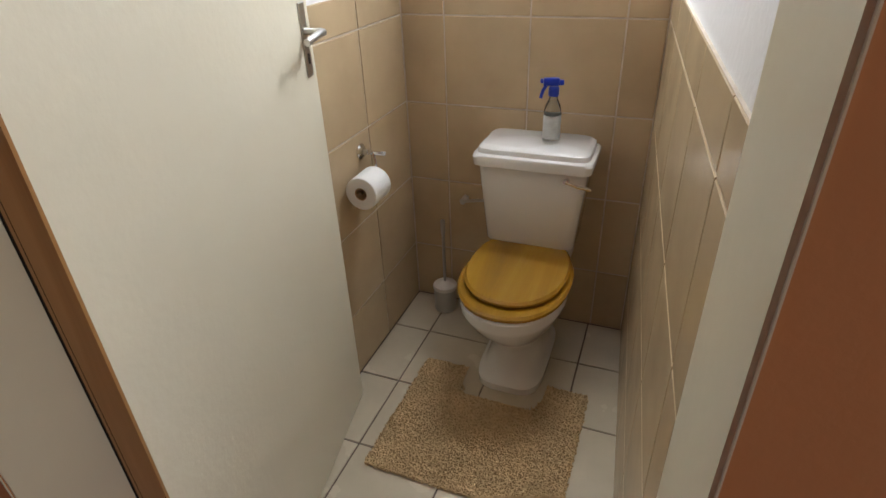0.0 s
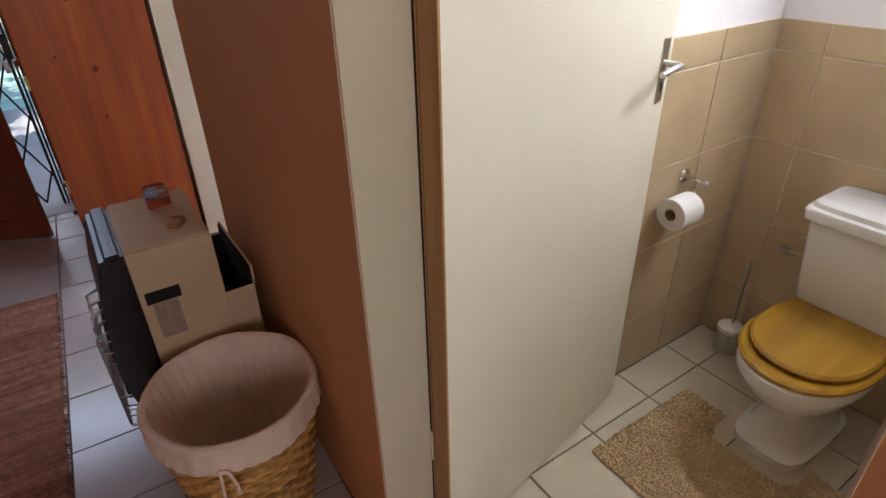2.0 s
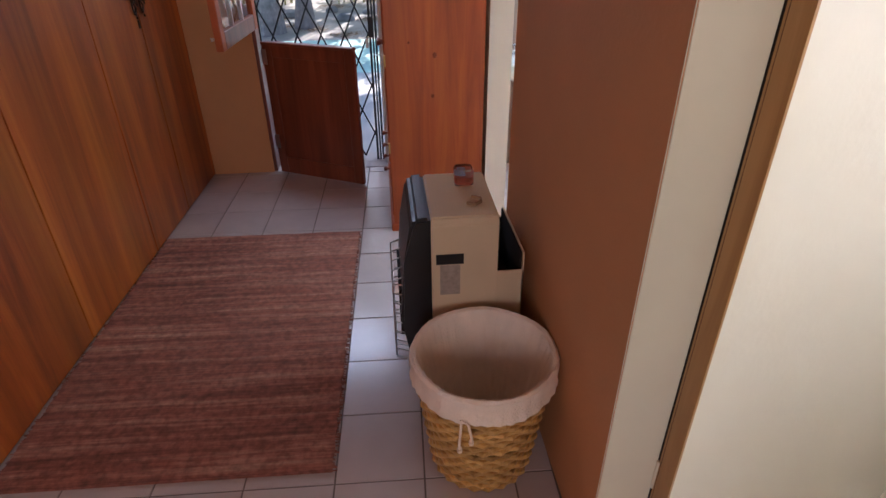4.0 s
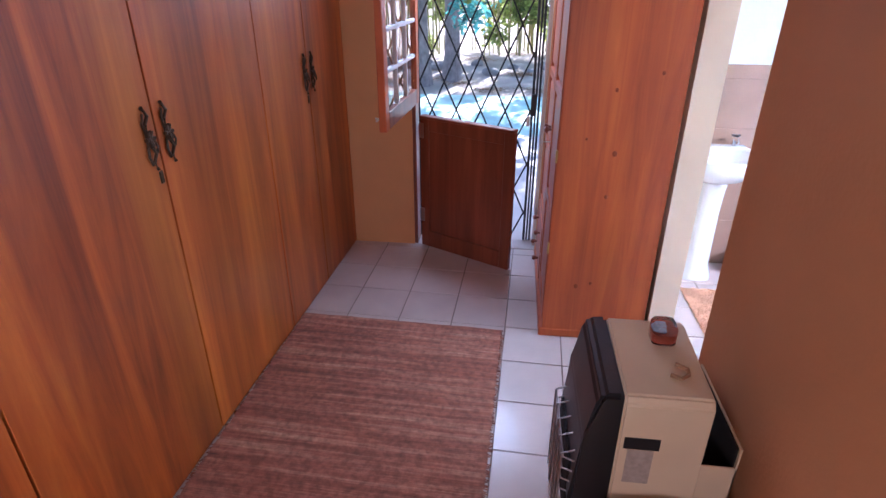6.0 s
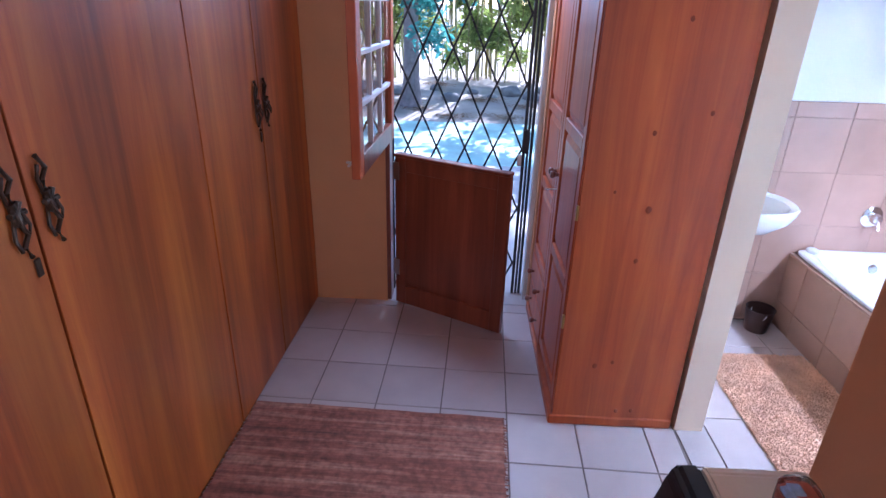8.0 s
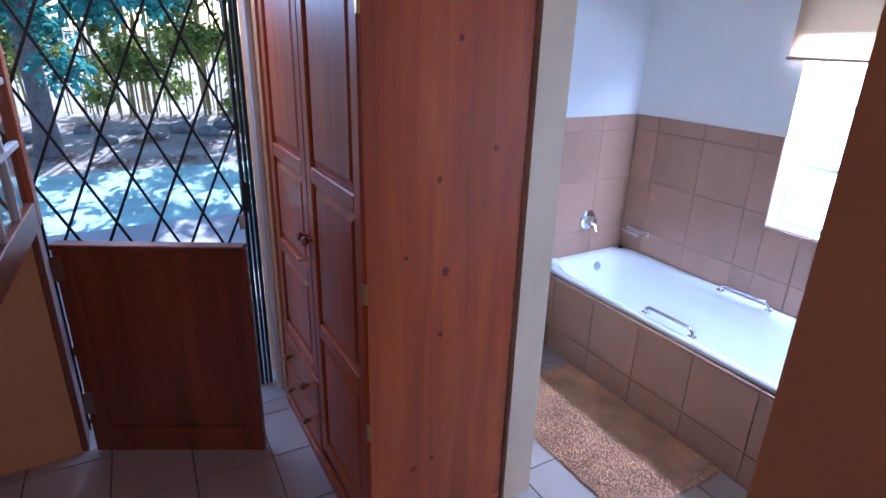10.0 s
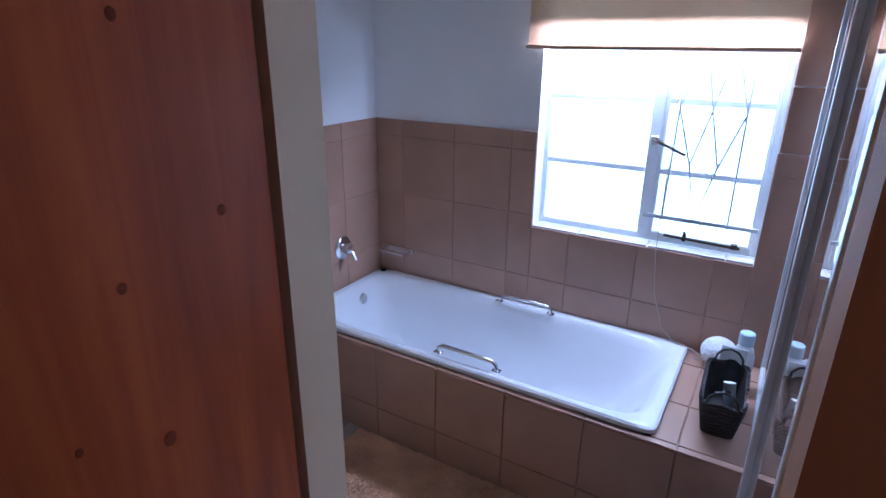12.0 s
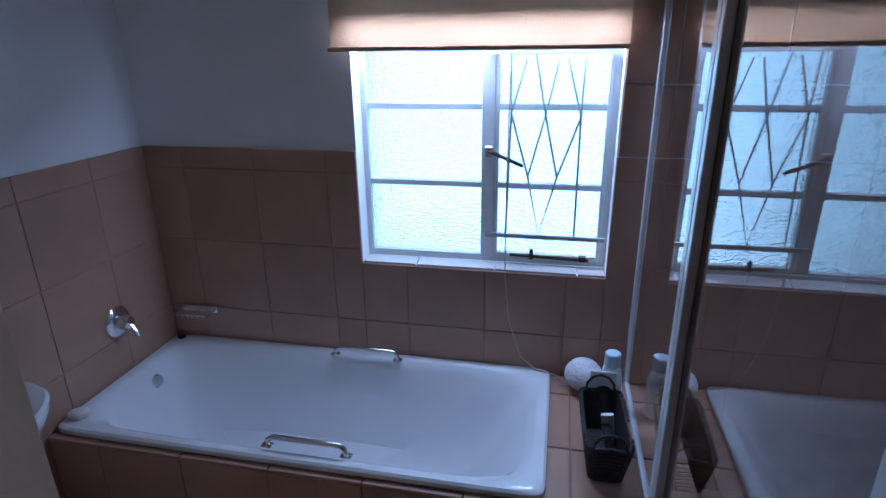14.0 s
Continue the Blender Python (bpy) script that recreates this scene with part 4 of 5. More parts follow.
ud = thing("stable_door_upper_leaf", "upper leaf of a stable door with small panes, wide open", "door", pose(-2.965, -0.25, 0, rz=-93.0))
ud_d = [(-0.04, 0, 0.0, 0.07, 1.035, 2.02), (-0.04, 0, 0.74, 0.81, 1.035, 2.02), (-0.0395, -0.0005, 0.07, 0.74, 1.035, 1.13), (-0.0395, -0.0005, 0.07, 0.74, 1.94, 2.02)]
for dd, nm in zip(ud_d, ("stile", "stile", "rail", "rail")):
    part(nm, boxes(dd, bevel=0.004), PINE if nm == "stile" else MAHOGANY, ud)
for k in (1, 2):
    part("glazing_bar", boxes((-0.034, -0.006, 0.07 + k * 0.2233 - 0.011, 0.07 + k * 0.2233 + 0.011, 1.13, 1.94), bevel=0.003), GREY_PAINT, ud)
for k in (1, 2, 3):
    z = 1.13 + k * 0.2025
    part("glazing_bar", boxes((-0.035, -0.005, 0.07, 0.74, z - 0.011, z + 0.011), bevel=0.003), GREY_PAINT, ud)
for i in range(3):
    for j in range(4):
        p = part("pane", boxes((-0.022, -0.018, 0.075 + i * 0.2233, 0.288 + i * 0.2233, 1.135 + j * 0.2025, 1.327 + j * 0.2025)), GLASS, ud)
        p.visible_shadow = False
part("bolt", tubes((((0.006, 0.76, 1.1), (0.006, 0.83, 1.1)), 0.006), (((0.01, 0.775, 1.1), (0.03, 0.775, 1.1)), 0.005)), STEEL, ud)

# trellis security gate
sg = thing("security_gate", "black folding trellis security gate across the garden door", "gate", pose(-3.135, 0, 0))
GY0, GY1 = -0.235, 0.565
dw, dh = 0.166, 0.365
lines = []
for s, x in ((1, 0.004), (-1, -0.004)):
    for k in range(-14, 14):
        y0 = GY0 + k * dw
        pts = []
        za, zb = 0.04, 2.03
        ya, yb = y0, y0 + s * (zb - za) * dw / dh
        lo, hi = GY0, GY1 - 0.04
        t0, t1 = 0.0, 1.0
        if abs(yb - ya) > 1e-6:
            ta, tb = sorted(((lo - ya) / (yb - ya), (hi - ya) / (yb - ya)))
            t0, t1 = max(t0, ta), min(t1, tb)
        if t1 - t0 > 0.02:
            lines.append(((x, ya + t0 * (yb - ya), za + t0 * (zb - za)), (x, ya + t1 * (yb - ya), za + t1 * (zb - za))))
for a, b in lines:
    d = Vector(b) - Vector(a)
    nrm = Vector((0, -d.z, d.y)).normalized() * 0.0055
    ex = Vector((0.0025, 0, 0))
    part("lattice_bar", rings(bmesh.new(), [[Vector(p) + nrm + ex, Vector(p) - nrm + ex, Vector(p) - nrm - ex, Vector(p) + nrm - ex] for p in (a, b)]), BLACK_IRON, sg)
for y, w in ((GY0 - 0.004, 0.012), (GY1 - 0.04, 0.016), (GY1 - 0.018, 0.012), (GY1 + 0.002, 0.014)):
    part("upright", boxes((-0.014, 0.014, y - w / 2, y + w / 2, 0.01, 2.04), bevel=0.001), BLACK_IRON, sg)
part("track", boxes((-0.018, 0.018, GY0 - 0.01, GY1 + 0.01, 2.036, 2.056)), BLACK_IRON, sg)
part("lock_box", boxes((-0.02, 0.022, GY1 - 0.05, GY1 - 0.012, 0.93, 1.07), bevel=0.003), BLACK_IRON, sg)
part("padlock", boxes((0.02, 0.034, GY1 - 0.075, GY1 - 0.05, 0.86, 0.93), bevel=0.004), STEEL, sg)


# ---- bathroom ----
bt = thing("bathtub", "white enamelled built-in bathtub with chrome grips", "bathtub", pose(-2.114, 2.442, 0.004))
L, W = 0.812, 0.338
part("tub", loft(cap0=False, sections=[(0, 0, 0.44, L - 0.03, W - 0.03, 24), (0, 0, 0.455, L, W, 26), (0, 0, 0.47, L, W, 26), (0, 0, 0.477, L - 0.008, W - 0.008, 24), (0, 0, 0.476, L - 0.034, W - 0.032, 9), (0, 0, 0.468, L - 0.046, W - 0.043, 7),
    (-0.008, 0, 0.43, L - 0.07, W - 0.055, 5.5), (-0.03, 0, 0.34, L - 0.115, W - 0.072, 4.8), (-0.07, 0, 0.2, L - 0.19, W - 0.1, 4.2), (-0.09, 0, 0.12, L - 0.26, W - 0.14, 3.6), (-0.1, 0, 0.095, L - 0.36, W - 0.2, 3)], n=96), BATH_WHITE, bt, smooth=True)
part("overflow", moved(lathe([(0.026, 0), (0.028, 0.004), (0.024, 0.01), (0.008, 0.012)], 24), pose(-0.742, 0.075, 0.4, 0, 78, 0)), CHROME, bt, smooth=True)
part("drain", lathe([(0.03, 0.0965), (0.026, 0.1), (0.01, 0.099)], 24), CHROME, bt, smooth=True).location = (-0.5, 0, 0)
part("tap_hole_cover", moved(lathe([(0.016, 0), (0.017, 0.006), (0.006, 0.008)], 18), pose(-0.772, 0.298, 0.476)), BLACK, bt, "dark plug in a rim hole", True)
for sy in (-1, 1):
    gy = sy * (W - 0.052)
    bmg = bmesh.new()
    tube(bmg, [(-0.055, gy, 0.476), (-0.05, gy, 0.5), (-0.035, gy, 0.512), (0.19, gy, 0.512), (0.205, gy, 0.5), (0.21, gy, 0.476)], 0.009, 12)
    for gx in (-0.055, 0.21):
        box(bmg, gx - 0.018, gx + 0.018, gy - 0.013, gy + 0.013, 0.474, 0.482, 0.003)
    part("grip", bmg, CHROME, bt, "chrome bath grip", True)

tap = thing("bath_tap", "round chrome wall-mounted bath mixer", "tap", pose(-2.93, 2.467, 0.69))
part("rose", moved(lathe([(0.06, 0), (0.06, 0.005), (0.052, 0.012), (0.03, 0.016)], 32), pose(0, 0, 0, 0, 90, 0)), CHROME, tap, smooth=True)
part("body", moved(lathe([(0.028, 0.012), (0.03, 0.045), (0.022, 0.06), (0.01, 0.064)], 24), pose(0, 0, 0, 0, 90, 0)), CHROME, tap, smooth=True)
part("lever", tubes((((0.05, 0, 0), (0.075, -0.004, -0.028), (0.085, -0.006, -0.05)), 0.009)), CHROME, tap, smooth=True)

dish = thing("soap_rack", "small chrome wire soap rack fixed in the corner", "soap rack", pose(-2.79, 2.77, 0.6))
part("rim", tubes((((-0.075, 0, 0.02), (-0.075, -0.08, 0.02), (0.075, -0.08, 0.02), (0.075, 0, 0.02)), 0.004)), CHROME, dish)
for k in range(6):
    part("wire", tubes((((-0.06 + k * 0.024, 0, 0.02), (-0.06 + k * 0.024, -0.01, 0.002), (-0.06 + k * 0.024, -0.075, 0.002), (-0.06 + k * 0.024, -0.08, 0.02)), 0.002), n=6), CHROME, dish)
part("bracket", boxes((-0.08, 0.08, -0.008, 0.004, 0.0, 0.03), bevel=0.003), CHROME, dish)

single("soap", loft([(0, 0, 0, 0.028, 0.02, 2.4), (0, 0, 0.008, 0.034, 0.026, 2.4), (0, 0, 0.02, 0.033, 0.025, 2.4), (0, 0, 0.027, 0.024, 0.017, 2.4)], 28), SOAP, "worn white bar of soap on the bath rim", "soap", pose(-2.875, 2.17, 0.481, rz=30))

# window with burglar bars
bw = thing("window_1", "white painted steel window with obscure glass", "window", kind="structure")
FY = 2.862
part("outer_frame", boxes((WX0, WX0 + 0.022, FY, FY + 0.03, WZ0 + 0.008, WZ1), (WX1 - 0.022, WX1, FY, FY + 0.03, WZ0 + 0.008, WZ1), (WX0 + 0.022, WX1 - 0.022, FY, FY + 0.03, WZ0 + 0.008, WZ0 + 0.034), (WX0 + 0.022, WX1 - 0.022, FY, FY + 0.03, WZ1 - 0.03, WZ1), bevel=0.002), WIN_WHITE, bw)
part("mullion", boxes((-1.594, -1.546, FY - 0.008, FY + 0.03, WZ0 + 0.034, WZ1 - 0.03), bevel=0.003), WIN_WHITE, bw)
for x0, x1 in ((WX0 + 0.022, -1.594), (-1.546, WX1 - 0.022)):
    zz = [WZ0 + 0.034, 1.178, 1.46, 1.745, WZ1 - 0.03]
    for z in zz[1:-1]:
        part("glazing_bar", boxes((x0, x1, FY + 0.002, FY + 0.028, z - 0.011, z + 0.011), bevel=0.002), WIN_WHITE, bw)
    if x0 > -1.6:
        part("sash_frame", boxes((x0, x0 + 0.014, FY - 0.006, FY + 0.02, zz[0], zz[-1]), (x1 - 0.014, x1, FY - 0.006, FY + 0.02, zz[0], zz[-1]), (x0 + 0.014, x1 - 0.014, FY - 0.006, FY + 0.02, zz[0], zz[0] + 0.014), bevel=0.002), WIN_WHITE, bw)
    for a, b in zip(zz, zz[1:]):
        p = part("pane", boxes((x0 + 0.002, x1 - 0.002, FY + 0.013, FY + 0.017, a + 0.002, b - 0.002)), FROST, bw)
        p.visible_shadow = False
part("latch", boxes((-1.582, -1.55, FY - 0.03, FY - 0.008, 1.285, 1.325), bevel=0.004), STEEL, bw)
part("latch_lever", tubes((((-1.566, FY - 0.03, 1.31), (-1.545, FY - 0.05, 1.305), (-1.44, FY - 0.052, 1.262)), 0.007)), BRONZE, bw, "dark bronze latch lever", True)
part("stay", tubes((((-1.48, FY - 0.02, 0.918), (-1.19, FY - 0.02, 0.91)), 0.006)), BRONZE, bw, "dark casement stay")
part("stay_peg", tubes((((-1.4, FY - 0.02, 0.905), (-1.4, FY - 0.02, 0.945)), 0.008)), BRONZE, bw)
part("stay_bracket", boxes((-1.225, -1.2, FY - 0.03, FY - 0.004, 0.905, 0.925), bevel=0.002), BRONZE, bw)

bb = thing("burglar_bars", "grey zigzag steel burglar bars behind the opening sash", "burglar bars")
BY = 2.842
BAR_GREY = plain("grey_bar_paint", (0.45, 0.47, 0.5), 0.5, var=0.15, bump=0.1)
for zig in (((-1.493, BY, 1.634), (-1.489, BY, 1.440), (-1.498, BY, 0.999)), ((-1.250, BY, 1.619), (-1.252, BY, 1.429), (-1.249, BY, 0.998))):
    part("upright_bar", tubes((zig, 0.0042), n=6), BAR_GREY, bb)
for zig in (((-1.439, BY, 1.624), (-1.489, BY, 1.440), (-1.424, BY, 1.219), (-1.378, BY, 1.001), (-1.322, BY, 1.218), (-1.252, BY, 1.429), (-1.304, BY, 1.619)), ((-1.411, BY, 1.634), (-1.371, BY, 1.435), (-1.322, BY, 1.218)), ((-1.333, BY, 1.619), (-1.371, BY, 1.435), (-1.424, BY, 1.219))):
    part("zigzag_bar", tubes((zig, 0.0042), n=6), BAR_GREY, bb)
part("cross_bar", boxes((-1.575, -1.14, BY - 0.006, BY + 0.006, 0.985, 1.001), bevel=0.001), BAR_GREY, bb)
part("top_bar", boxes((-1.575, -1.14, BY - 0.006, BY + 0.006, 1.634, 1.650), bevel=0.001), BAR_GREY, bb)

bl = thing("roller_blind", "cream roller blind lowered halfway over the window", "blind", pose(-1.61, 2.735, 0))
bmb = bmesh.new()
nb = 40
loops = []
for k in range(16):
    z = 1.655 + k * 0.03
    loops.append([(-0.485 + 0.97 * i / nb, 0.006 * math.sin(i * 0.35 + k * 0.2) * (1 - k / 18) + 0.004 * noise.noise((i * 0.15, k * 0.3, 2)), z - 0.006 * (i / nb) * (1 if k == 0 else 0.5)) for i in range(nb + 1)])
rings(bmb, loops, False, False, False)
bmesh.ops.solidify(bmb, geom=bmb.faces[:], thickness=0.002)
part("cloth", bmb, BLIND, bl)
part("bottom_bar", boxes((-0.495, 0.485, -0.007, 0.005, 1.648, 1.662), bevel=0.003), BLIND, bl)
part("roller", moved(lathe([(0.022, -0.5), (0.022, 0.5)], 20), pose(0, 0.005, 2.125, 0, 90, 0)), BLIND, bl, smooth=True)
for sx in (-0.505, 0.505):
    part("bracket", boxes((sx - 0.004, sx + 0.004, -0.02, 0.047, 2.09, 2.16)), STEEL, bl)
single("blind_cord", tubes((((-1.49, 2.79, 1.66), (-1.495, 2.8, 1.2), (-1.49, 2.772, 0.87), (-1.47, 2.766, 0.68), (-1.42, 2.764, 0.53), (-1.36, 2.75, 0.484), (-1.29, 2.735, 0.482), (-1.24, 2.72, 0.46), (-1.27, 2.7, 0.459), (-1.23, 2.71, 0.46)), 0.0022), n=6), CORD, "thin pale blind cord trailing onto the bath", "cord")

# shower screen
ss = thing("shower_screen", "glass shower screen in a ribbed aluminium frame", "shower screen", pose(-1.02, 0, 0))
ALU = plain("satin_aluminium", (0.84, 0.85, 0.87), 0.32, metal=0.3, var=0.04, bump=0)
p = part("pane", boxes((-0.003, 0.003, 2.085, 2.758, 0.475, 1.93)), GLASS, ss)
p.visible_shadow = False
p = part("door_pane", boxes((-0.003, 0.003, 1.3, 2.02, 0.05, 1.93)), GLASS, ss)
p.visible_shadow = False
part("wall_channel", boxes((-0.012, 0.012, 2.748, 2.774, 0.456, 1.95), bevel=0.002), ALU, ss)
for y0, y1, dx in ((2.055, 2.088, 0.018), (2.035, 2.053, 0.013), (2.005, 2.033, 0.022)):
    part("post", boxes((-dx, dx, y0, y1, 0.456 if y0 > 2.05 else 0.02, 1.95), bevel=0.004, seg=2), ALU, ss)
part("post_seal", boxes((0.0, 0.012, 1.992, 2.004, 0.03, 1.94)), BLACK, ss)
part("bottom_rail", boxes((-0.012, 0.012, 2.089, 2.747, 0.456, 0.476), bevel=0.002), ALU, ss)
part("door_rail", boxes((-0.012, 0.012, 1.27, 2.0, 0.0, 0.05), bevel=0.002), ALU, ss)
part("top_rail", boxes((-0.016, 0.016, 1.27, 2.774, 1.951, 1.985), bevel=0.002), ALU, ss)
part("side_channel", boxes((-0.012, 0.012, 1.27, 1.3, 0.051, 1.95), bevel=0.002), ALU, ss)

# things on the ledge
rb = thing("rattan_basket", "dark woven rattan basket with toiletries on the ledge", "basket", pose(-1.135, 2.345, 0.455, rz=2))
def rect_loop(hx, hy, z, n=11):
    return oval(0, 0, z, hx, hy, 9, 44)
part("shell", rings(bmesh.new(), [rect_loop(0.045, 0.12, 0), rect_loop(0.047, 0.122, 0.01), rect_loop(0.066, 0.15, 0.135), rect_loop(0.06, 0.145, 0.135), rect_loop(0.044, 0.116, 0.012)]), RATTAN, rb)
for k in range(9):
    f = k / 8
    part("strand", tubes(([((x), (y), z + 0.003 * (1 if i % 2 else -1)) for i, (x, y, z) in enumerate(rect_loop(0.049 + 0.019 * f, 0.124 + 0.028 * f, 0.012 + 0.122 * f))], 0.0055), n=6), RATTAN, rb)
for s in (-1, 1):
    part("handle", tubes((((-0.046, s * 0.15, 0.13), (-0.042, s * 0.153, 0.158), (-0.025, s * 0.154, 0.18), (0, s * 0.155, 0.188), (0.025, s * 0.154, 0.18), (0.042, s * 0.153, 0.158), (0.046, s * 0.15, 0.13)), 0.0045)), RATTAN, rb)
single("hair_clip", boxes((-0.014, 0.014, -0.05, 0.05, 0, 0.012), bevel=0.004, seg=2), BLACK, "black plastic comb in the basket", "comb", pose(-1.12, 2.35, 0.505, 35, 0, 12))
single("lotion_tube", loft([(0, 0, 0, 0.017, 0.017, 2), (0, 0, 0.02, 0.018, 0.018, 2), (0, 0, 0.1, 0.02, 0.006, 2.4)], 24), MILKY, "pale plastic lotion tube in the basket", "tube", pose(-1.11, 2.41, 0.475, 12, -8, 0))
single("framed_card", boxes((-0.045, 0.045, -0.003, 0.003, 0, 0.11), bevel=0.002), MILKY, "pale card with a round dark badge behind the basket", "card", pose(-1.13, 2.507, 0.53, -14, 0, 0))
single("badge", moved(lathe([(0.03, 0), (0.032, 0.003), (0.026, 0.005)], 24), pose(0, 0, 0, 90, 0, 0)), BLACK, "round dark badge on the card", "badge", pose(-1.13, 2.491, 0.575, -14, 0, 0))
mb = thing("lotion_bottle", "milky plastic bottle with a pale blue cap", "bottle", pose(-1.1, 2.585, 0.455))
part("bottle", lathe([(0.034, 0), (0.038, 0.006), (0.038, 0.13), (0.03, 0.165), (0.02, 0.18)], 28), MILKY, mb, smooth=True)
part("cap", lathe([(0.026, 0.18), (0.027, 0.184), (0.026, 0.224), (0.022, 0.228)], 28), plain("pale_blue_cap", (0.55, 0.7, 0.8), 0.4, var=0.03, bump=0), mb, smooth=True)
single("bath_puff", loft([(0, 0, -0.06 * math.cos(math.pi * k / 12), max(0.004, 0.068 * math.sin(math.pi * k / 12)), max(0.004, 0.068 * math.sin(math.pi * k / 12)), 2) for k in range(13)], 36), plain("white_netting", (0.74, 0.74, 0.76), 0.9, var=0.08, scale=30, bump=1.0, bscale=50), "round white bath puff leaning in the corner", "bath puff", pose(-1.185, 2.69, 0.523))

# bath mat
bm2 = thing("bath_mat", "orange-brown shag bath mat beside the bath", "bath mat", pose(-2.03, 1.796, 0, rz=0.8))
part("backing", boxes((-0.5, 0.43, -0.28, 0.28, 0.0005, 0.008)), MAT_ORANGE, bm2)
pile = new("shag_tuft", shag(-0.505, 0.435, -0.285, 0.285, 52000, None, 9, 0.016))
pile.data.materials.append(MAT_ORANGE)
pile.parent = bm2
tagged(pile, kind="stuff")

# basin
bs = thing("pedestal_basin", "white ceramic pedestal basin on the bathroom wall", "basin", pose(-2.93, 1.635, 0))
part("bowl", loft([(0.2, 0, 0.66, 0.09, 0.1, 2.4), (0.2, 0, 0.69, 0.15, 0.16, 2.4), (0.21, 0, 0.75, 0.195, 0.23, 2.4), (0.213, 0, 0.8, 0.21, 0.252, 2.5), (0.213, 0, 0.82, 0.212, 0.256, 2.5), (0.213, 0, 0.828, 0.205, 0.248, 2.5), (0.23, 0, 0.822, 0.165, 0.21, 2.4), (0.23, 0, 0.78, 0.145, 0.18, 2.3), (0.23, 0, 0.73, 0.1, 0.12, 2.2), (0.23, 0, 0.715, 0.03, 0.03, 2)], 56), CERAMIC, bs, smooth=True)
part("tap_ledge", boxes((0.004, 0.09, -0.2, 0.2, 0.76, 0.835), bevel=0.015, seg=3), CERAMIC, bs, smooth=True)
part("pedestal", loft([(0.17, 0, 0, 0.11, 0.1, 3), (0.17, 0, 0.03, 0.108, 0.098, 3), (0.165, 0, 0.1, 0.085, 0.078, 3), (0.165, 0, 0.45, 0.08, 0.074, 3), (0.17, 0, 0.6, 0.084, 0.08, 2.8), (0.18, 0, 0.68, 0.09, 0.088, 2.6)]), CERAMIC, bs, smooth=True)
for s in (-0.12, 0.12):
    part("basin_tap", tubes((((0.055, s, 0.83), (0.055, s, 0.88)), 0.013), (((0.055, s, 0.87), (0.11, s, 0.885), (0.125, s, 0.87)), 0.009), (((0.03, s, 0.9), (0.08, s, 0.9)), 0.008), (((0.055, s - 0.025, 0.9), (0.055, s + 0.025, 0.9)), 0.008)), CHROME, bs, smooth=True)
bk = thing("tin_bucket", "small dark tin bucket on the bathroom floor", "bucket", pose(-2.82, 1.945, 0))
part("pail", rings(bmesh.new(), [oval(0, 0, z, r, r) for r, z in ((0.06, 0), (0.062, 0.003), (0.078, 0.14), (0.081, 0.143), (0.076, 0.143), (0.06, 0.006))]), BUCKET, bk, smooth=True)
part("handle", tubes(([(0.08 * math.cos(a), 0.02 * math.sin(a) - 0.075 * math.sin(a) * 0.6, 0.13 - 0.06 * math.sin(a)) for a in [math.pi * k / 12 for k in range(13)]], 0.003)), STEEL, bk)


# ---- garden ----
setting("ground", boxes((-300, 300, -300, 300, -0.4, -0.16)), SAND, "sandy garden ground with leaf litter")
setting("pavement", boxes((-6.4, -3.3, -4.5, 3.0, -0.159, -0.05), bevel=0.01), plain("pale_concrete", (0.5, 0.47, 0.44), 0.9, var=0.15, scale=2, bump=0.4, bscale=30), "pale concrete apron outside the door")
lawn = setting("lawn", boxes((-9.4, -6.5, -8, 8, -0.158, -0.148)), LAWN, "patchy dry lawn in the sun")


def leaves(name, centre, spread, count, size, material, seed, droop=0.5):
    """A cloud of small folded leaves."""
    rng = random.Random(seed)
    verts, faces = [], []
    clumps = [Vector((rng.gauss(0, 0.5) * spread[0], rng.gauss(0, 0.5) * spread[1], rng.gauss(0, 0.5) * spread[2])) for _ in range(max(6, count // 160))]
    for _ in range(count):
        c = rng.choice(clumps)
        o = Vector(centre) + c + Vector((rng.gauss(0, 0.16), rng.gauss(0, 0.16), rng.gauss(0, 0.14)))
        d = Vector((rng.gauss(0, 1), rng.gauss(0, 1), rng.gauss(-droop, 0.6))).normalized()
        s = d.cross(Vector((rng.gauss(0, 1), rng.gauss(0, 1), rng.gauss(0, 1)))).normalized()
        k = size * rng.uniform(0.6, 1.3)
        b = len(verts)
        n = d.cross(s) * k * 0.12
        verts += [o, o + d * k * 0.5 + s * k * 0.22 + n, o + d * k, o + d * k * 0.5 - s * k * 0.22 + n]
        faces += [(b, b + 1, b + 2), (b, b + 2, b + 3)]
    me = bpy.data.meshes.new(name)
    me.from_pydata(verts, [], faces)
    me.materials.append(material)
    return new(name, me)


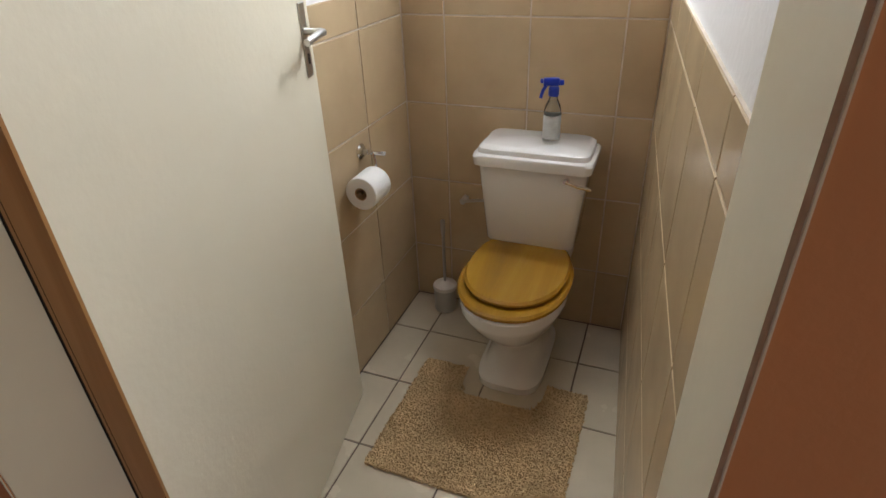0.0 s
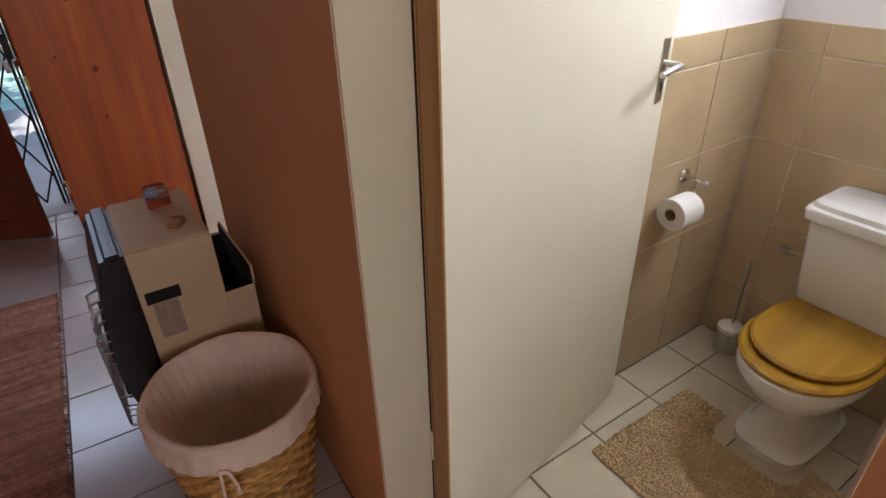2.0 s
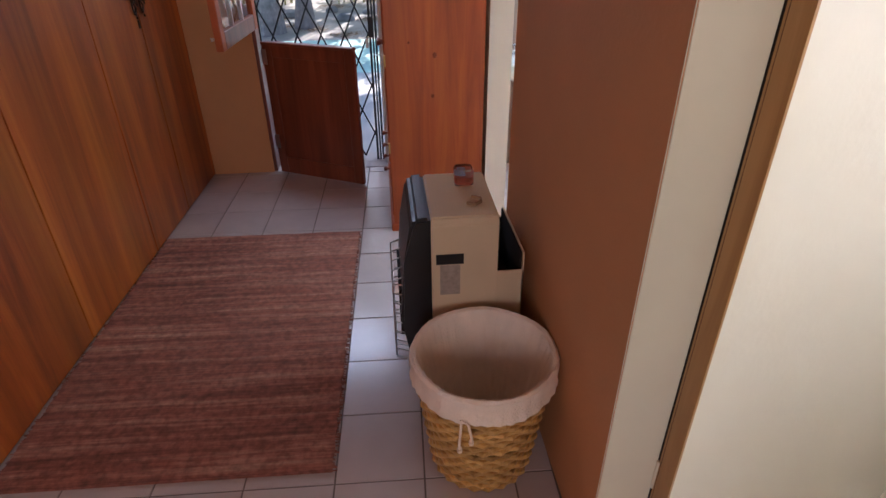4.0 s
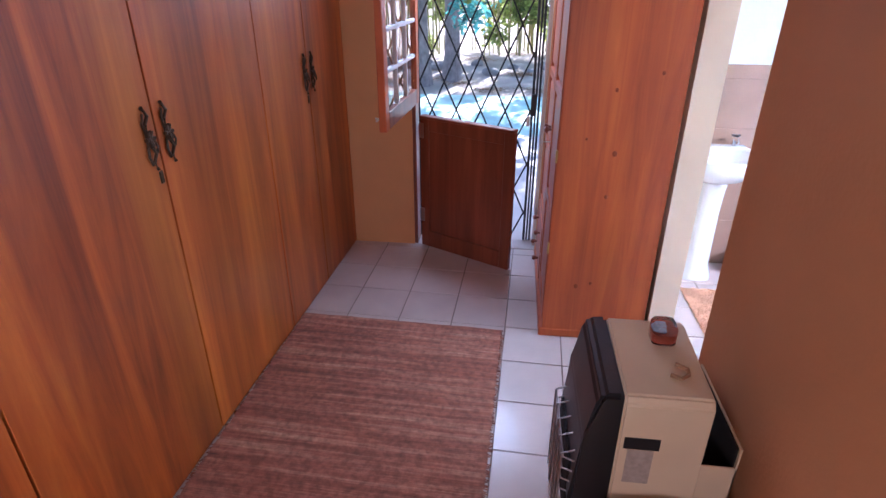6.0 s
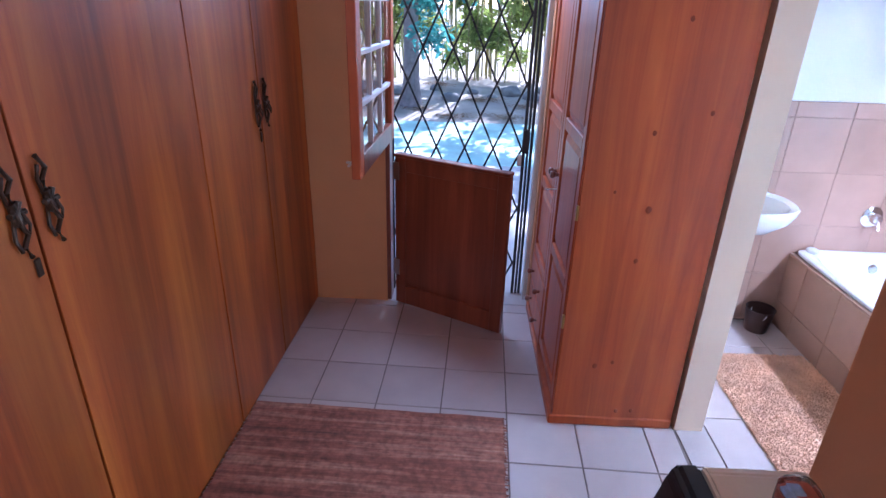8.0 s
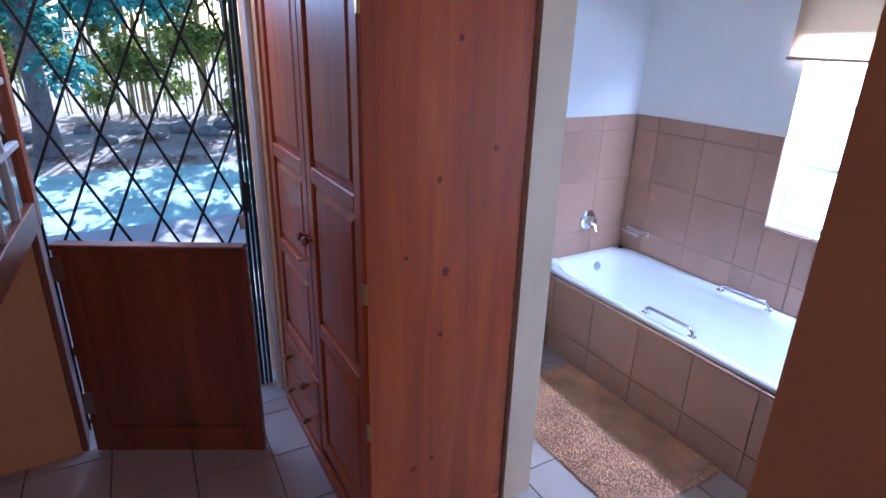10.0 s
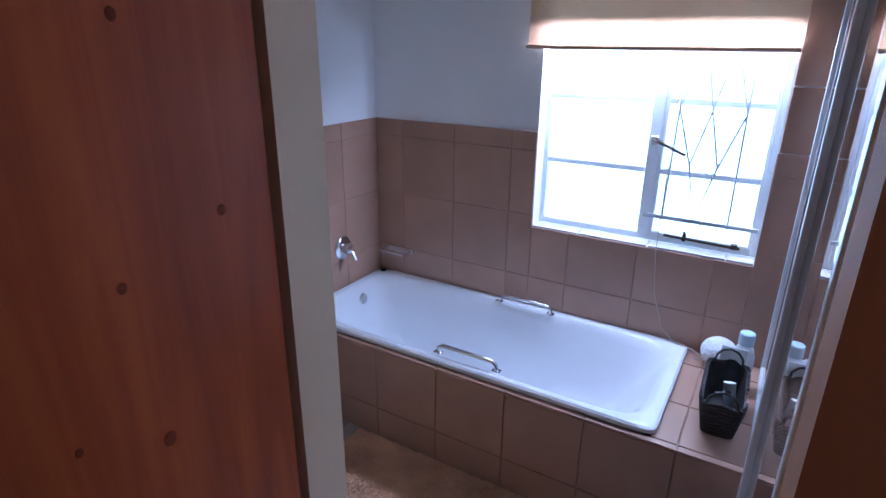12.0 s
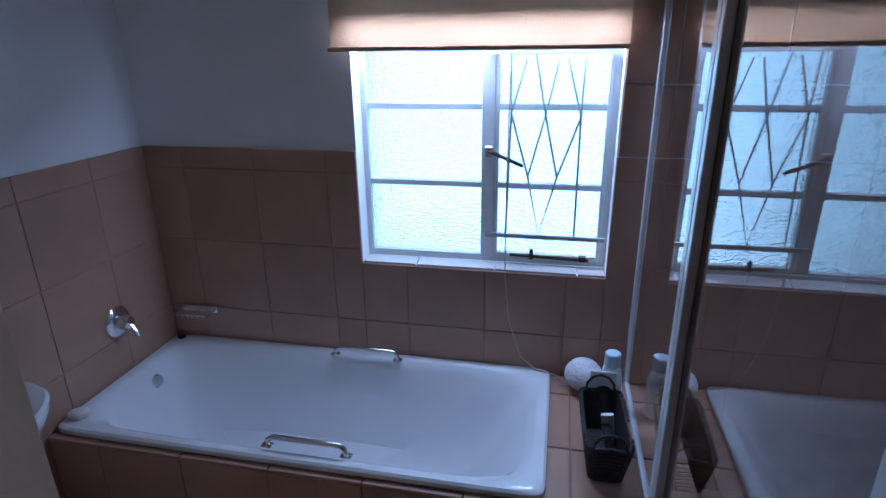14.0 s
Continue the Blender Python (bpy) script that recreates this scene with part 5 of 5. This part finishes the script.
def tree(x, y, r, h, seed, crown_at, crown_spread, count, label):
    rng = random.Random(seed)
    t = thing("tree", label, "tree", pose(x, y, -0.16))
    pts = [(0.25 * noise.noise((k * 0.4, seed, 0)) * k / 10, 0.25 * noise.noise((seed, k * 0.4, 3)) * k / 10, h * k / 10) for k in range(11)]
    bm = bmesh.new()
    loops = []
    for k, p in enumerate(pts):
        rr = r * (1.35 if k == 0 else 1.0 - 0.055 * k)
        loops.append([(p[0] + rr * (1 + 0.12 * math.sin(3 * a + seed)) * math.cos(a), p[1] + rr * (1 + 0.12 * math.sin(3 * a + seed)) * math.sin(a), p[2]) for a in [2 * math.pi * i / 14 for i in range(14)]])
    rings(bm, loops)
    for k in range(7):
        b = pts[4 + k % 6]
        a = rng.uniform(0, 6.28)
        tube(bm, [b, (b[0] + 0.8 * math.cos(a), b[1] + 0.8 * math.sin(a), b[2] + 0.45), (b[0] + 1.7 * math.cos(a), b[1] + 1.7 * math.sin(a), b[2] + 0.5)], r * 0.22, 7)
    part("trunk", bm, BARK, t, smooth=True)
    c = leaves("crown", crown_at, crown_spread, count, 0.17, LEAF, seed)
    c.parent = t
    return t


tree(-10.3, -1.5, 0.24, 7.5, 2, (0.8, 0.4, 2.75), (2.4, 2.8, 0.75), 4500, "garden tree with grey bark and low blue-green leaves")
tree(-10.9, -0.85, 0.16, 5.0, 7, (0.5, 1.2, 2.9), (2.2, 2.6, 0.8), 3500, "slim garden tree with grey bark")
tree(-12.5, 3.6, 0.2, 5.0, 11, (0.4, 0.2, 2.8), (2.2, 2.4, 0.9), 3500, "garden tree with leaning trunk")
bh = thing("bamboo_hedge", "dense yellow-green bamboo hedge at the end of the garden", "hedge", pose(-15.5, 0, -0.16))
rng = random.Random(4)
cane_mesh = [mesh_of("cane", tubes((((0, 0, 0), (rng.uniform(-0.15, 0.15), rng.uniform(-0.2, 0.2), rng.uniform(2.4, 4.0))), rng.uniform(0.014, 0.026)), n=5), CANE) for k in range(12)]
for k in range(260):
    ob = new("cane", cane_mesh[k % 12])
    ob.parent = bh
    ob.location = (rng.uniform(-0.9, 0.9), rng.uniform(-9, 9), 0)
cl = leaves("foliage", (0, 0, 2.0), (1.3, 11, 1.7), 26000, 0.2, LEAF_Y, 21)
cl.parent = bh
tagged(cl, kind="stuff")
rng = random.Random(8)
for k in range(14):
    r = rng.uniform(0.1, 0.32)
    bm = bmesh.new()
    bmesh.ops.create_icosphere(bm, subdivisions=2, radius=r)
    for v in bm.verts:
        v.co *= 1 + 0.35 * noise.noise(v.co * 4 + Vector((k, 0, 0)))
        v.co.z *= 0.6
    single("rock", bm, ROCK, "grey garden rock at the edge of the bed", "rock", pose(-12.2 + rng.uniform(-0.9, 0.6), -2.6 + k * 0.42, -0.16 + r * 0.25, rz=rng.uniform(0, 360)), group="rocks edging the bed")
lt = leaves("leaf_litter", (-12.6, 0.3, -0.13), (3.0, 7.0, 0.01), 5000, 0.1, plain("dry_leaf", (0.22, 0.12, 0.06), 0.9, var=0.4, bump=0), 31, 0)
tagged(lt, "dry fallen leaves scattered on the ground", "leaf litter", kind="stuff")
for v in lt.data.vertices:
    v.co.z = -0.15 + 0.03 * abs(v.co.z + 0.13)
# unseen pale wall added as a reflector to brighten the obscure glass
gw = setting("garden_wall", boxes((-7, 4, 5.4, 5.6, -0.16, 2.0)), plain("white_reflector", (0.75, 0.77, 0.75), 0.9, var=0.1, scale=1.5, bump=0.3), "added pale wall that brightens the bathroom window glass")
# unseen shrub added for a green blur in the obscure glass
sh = thing("shrub", "added green shrub that tints the bathroom window glass", "shrub", pose(-1.2, 4.9, -0.16))
part("stems", tubes(*[(((0.05 * k - 0.1, 0, 0), (0.2 * k - 0.4, 0.05, 0.9)), 0.012) for k in range(5)]), BARK, sh)
c = leaves("foliage", (0, 0, 0.8), (1.2, 0.4, 0.7), 2500, 0.12, LEAF, 41)
c.parent = sh

# unseen high foliage added to block and dapple the sun entering the hall
for (tx, ty), seed in (((-10.3, -1.5), 51), ((-10.9, -0.85), 57)):
    t = [o for o in bpy.data.objects if o.name.startswith("tree") and abs(o.location.x - tx) < 0.01][0]
    c = leaves("crown", (0.2, 3.3 if seed == 51 else 2.6, 6.0), (2.2, 2.6, 2.0), 14000, 0.2, LEAF, seed)
    c.parent = t
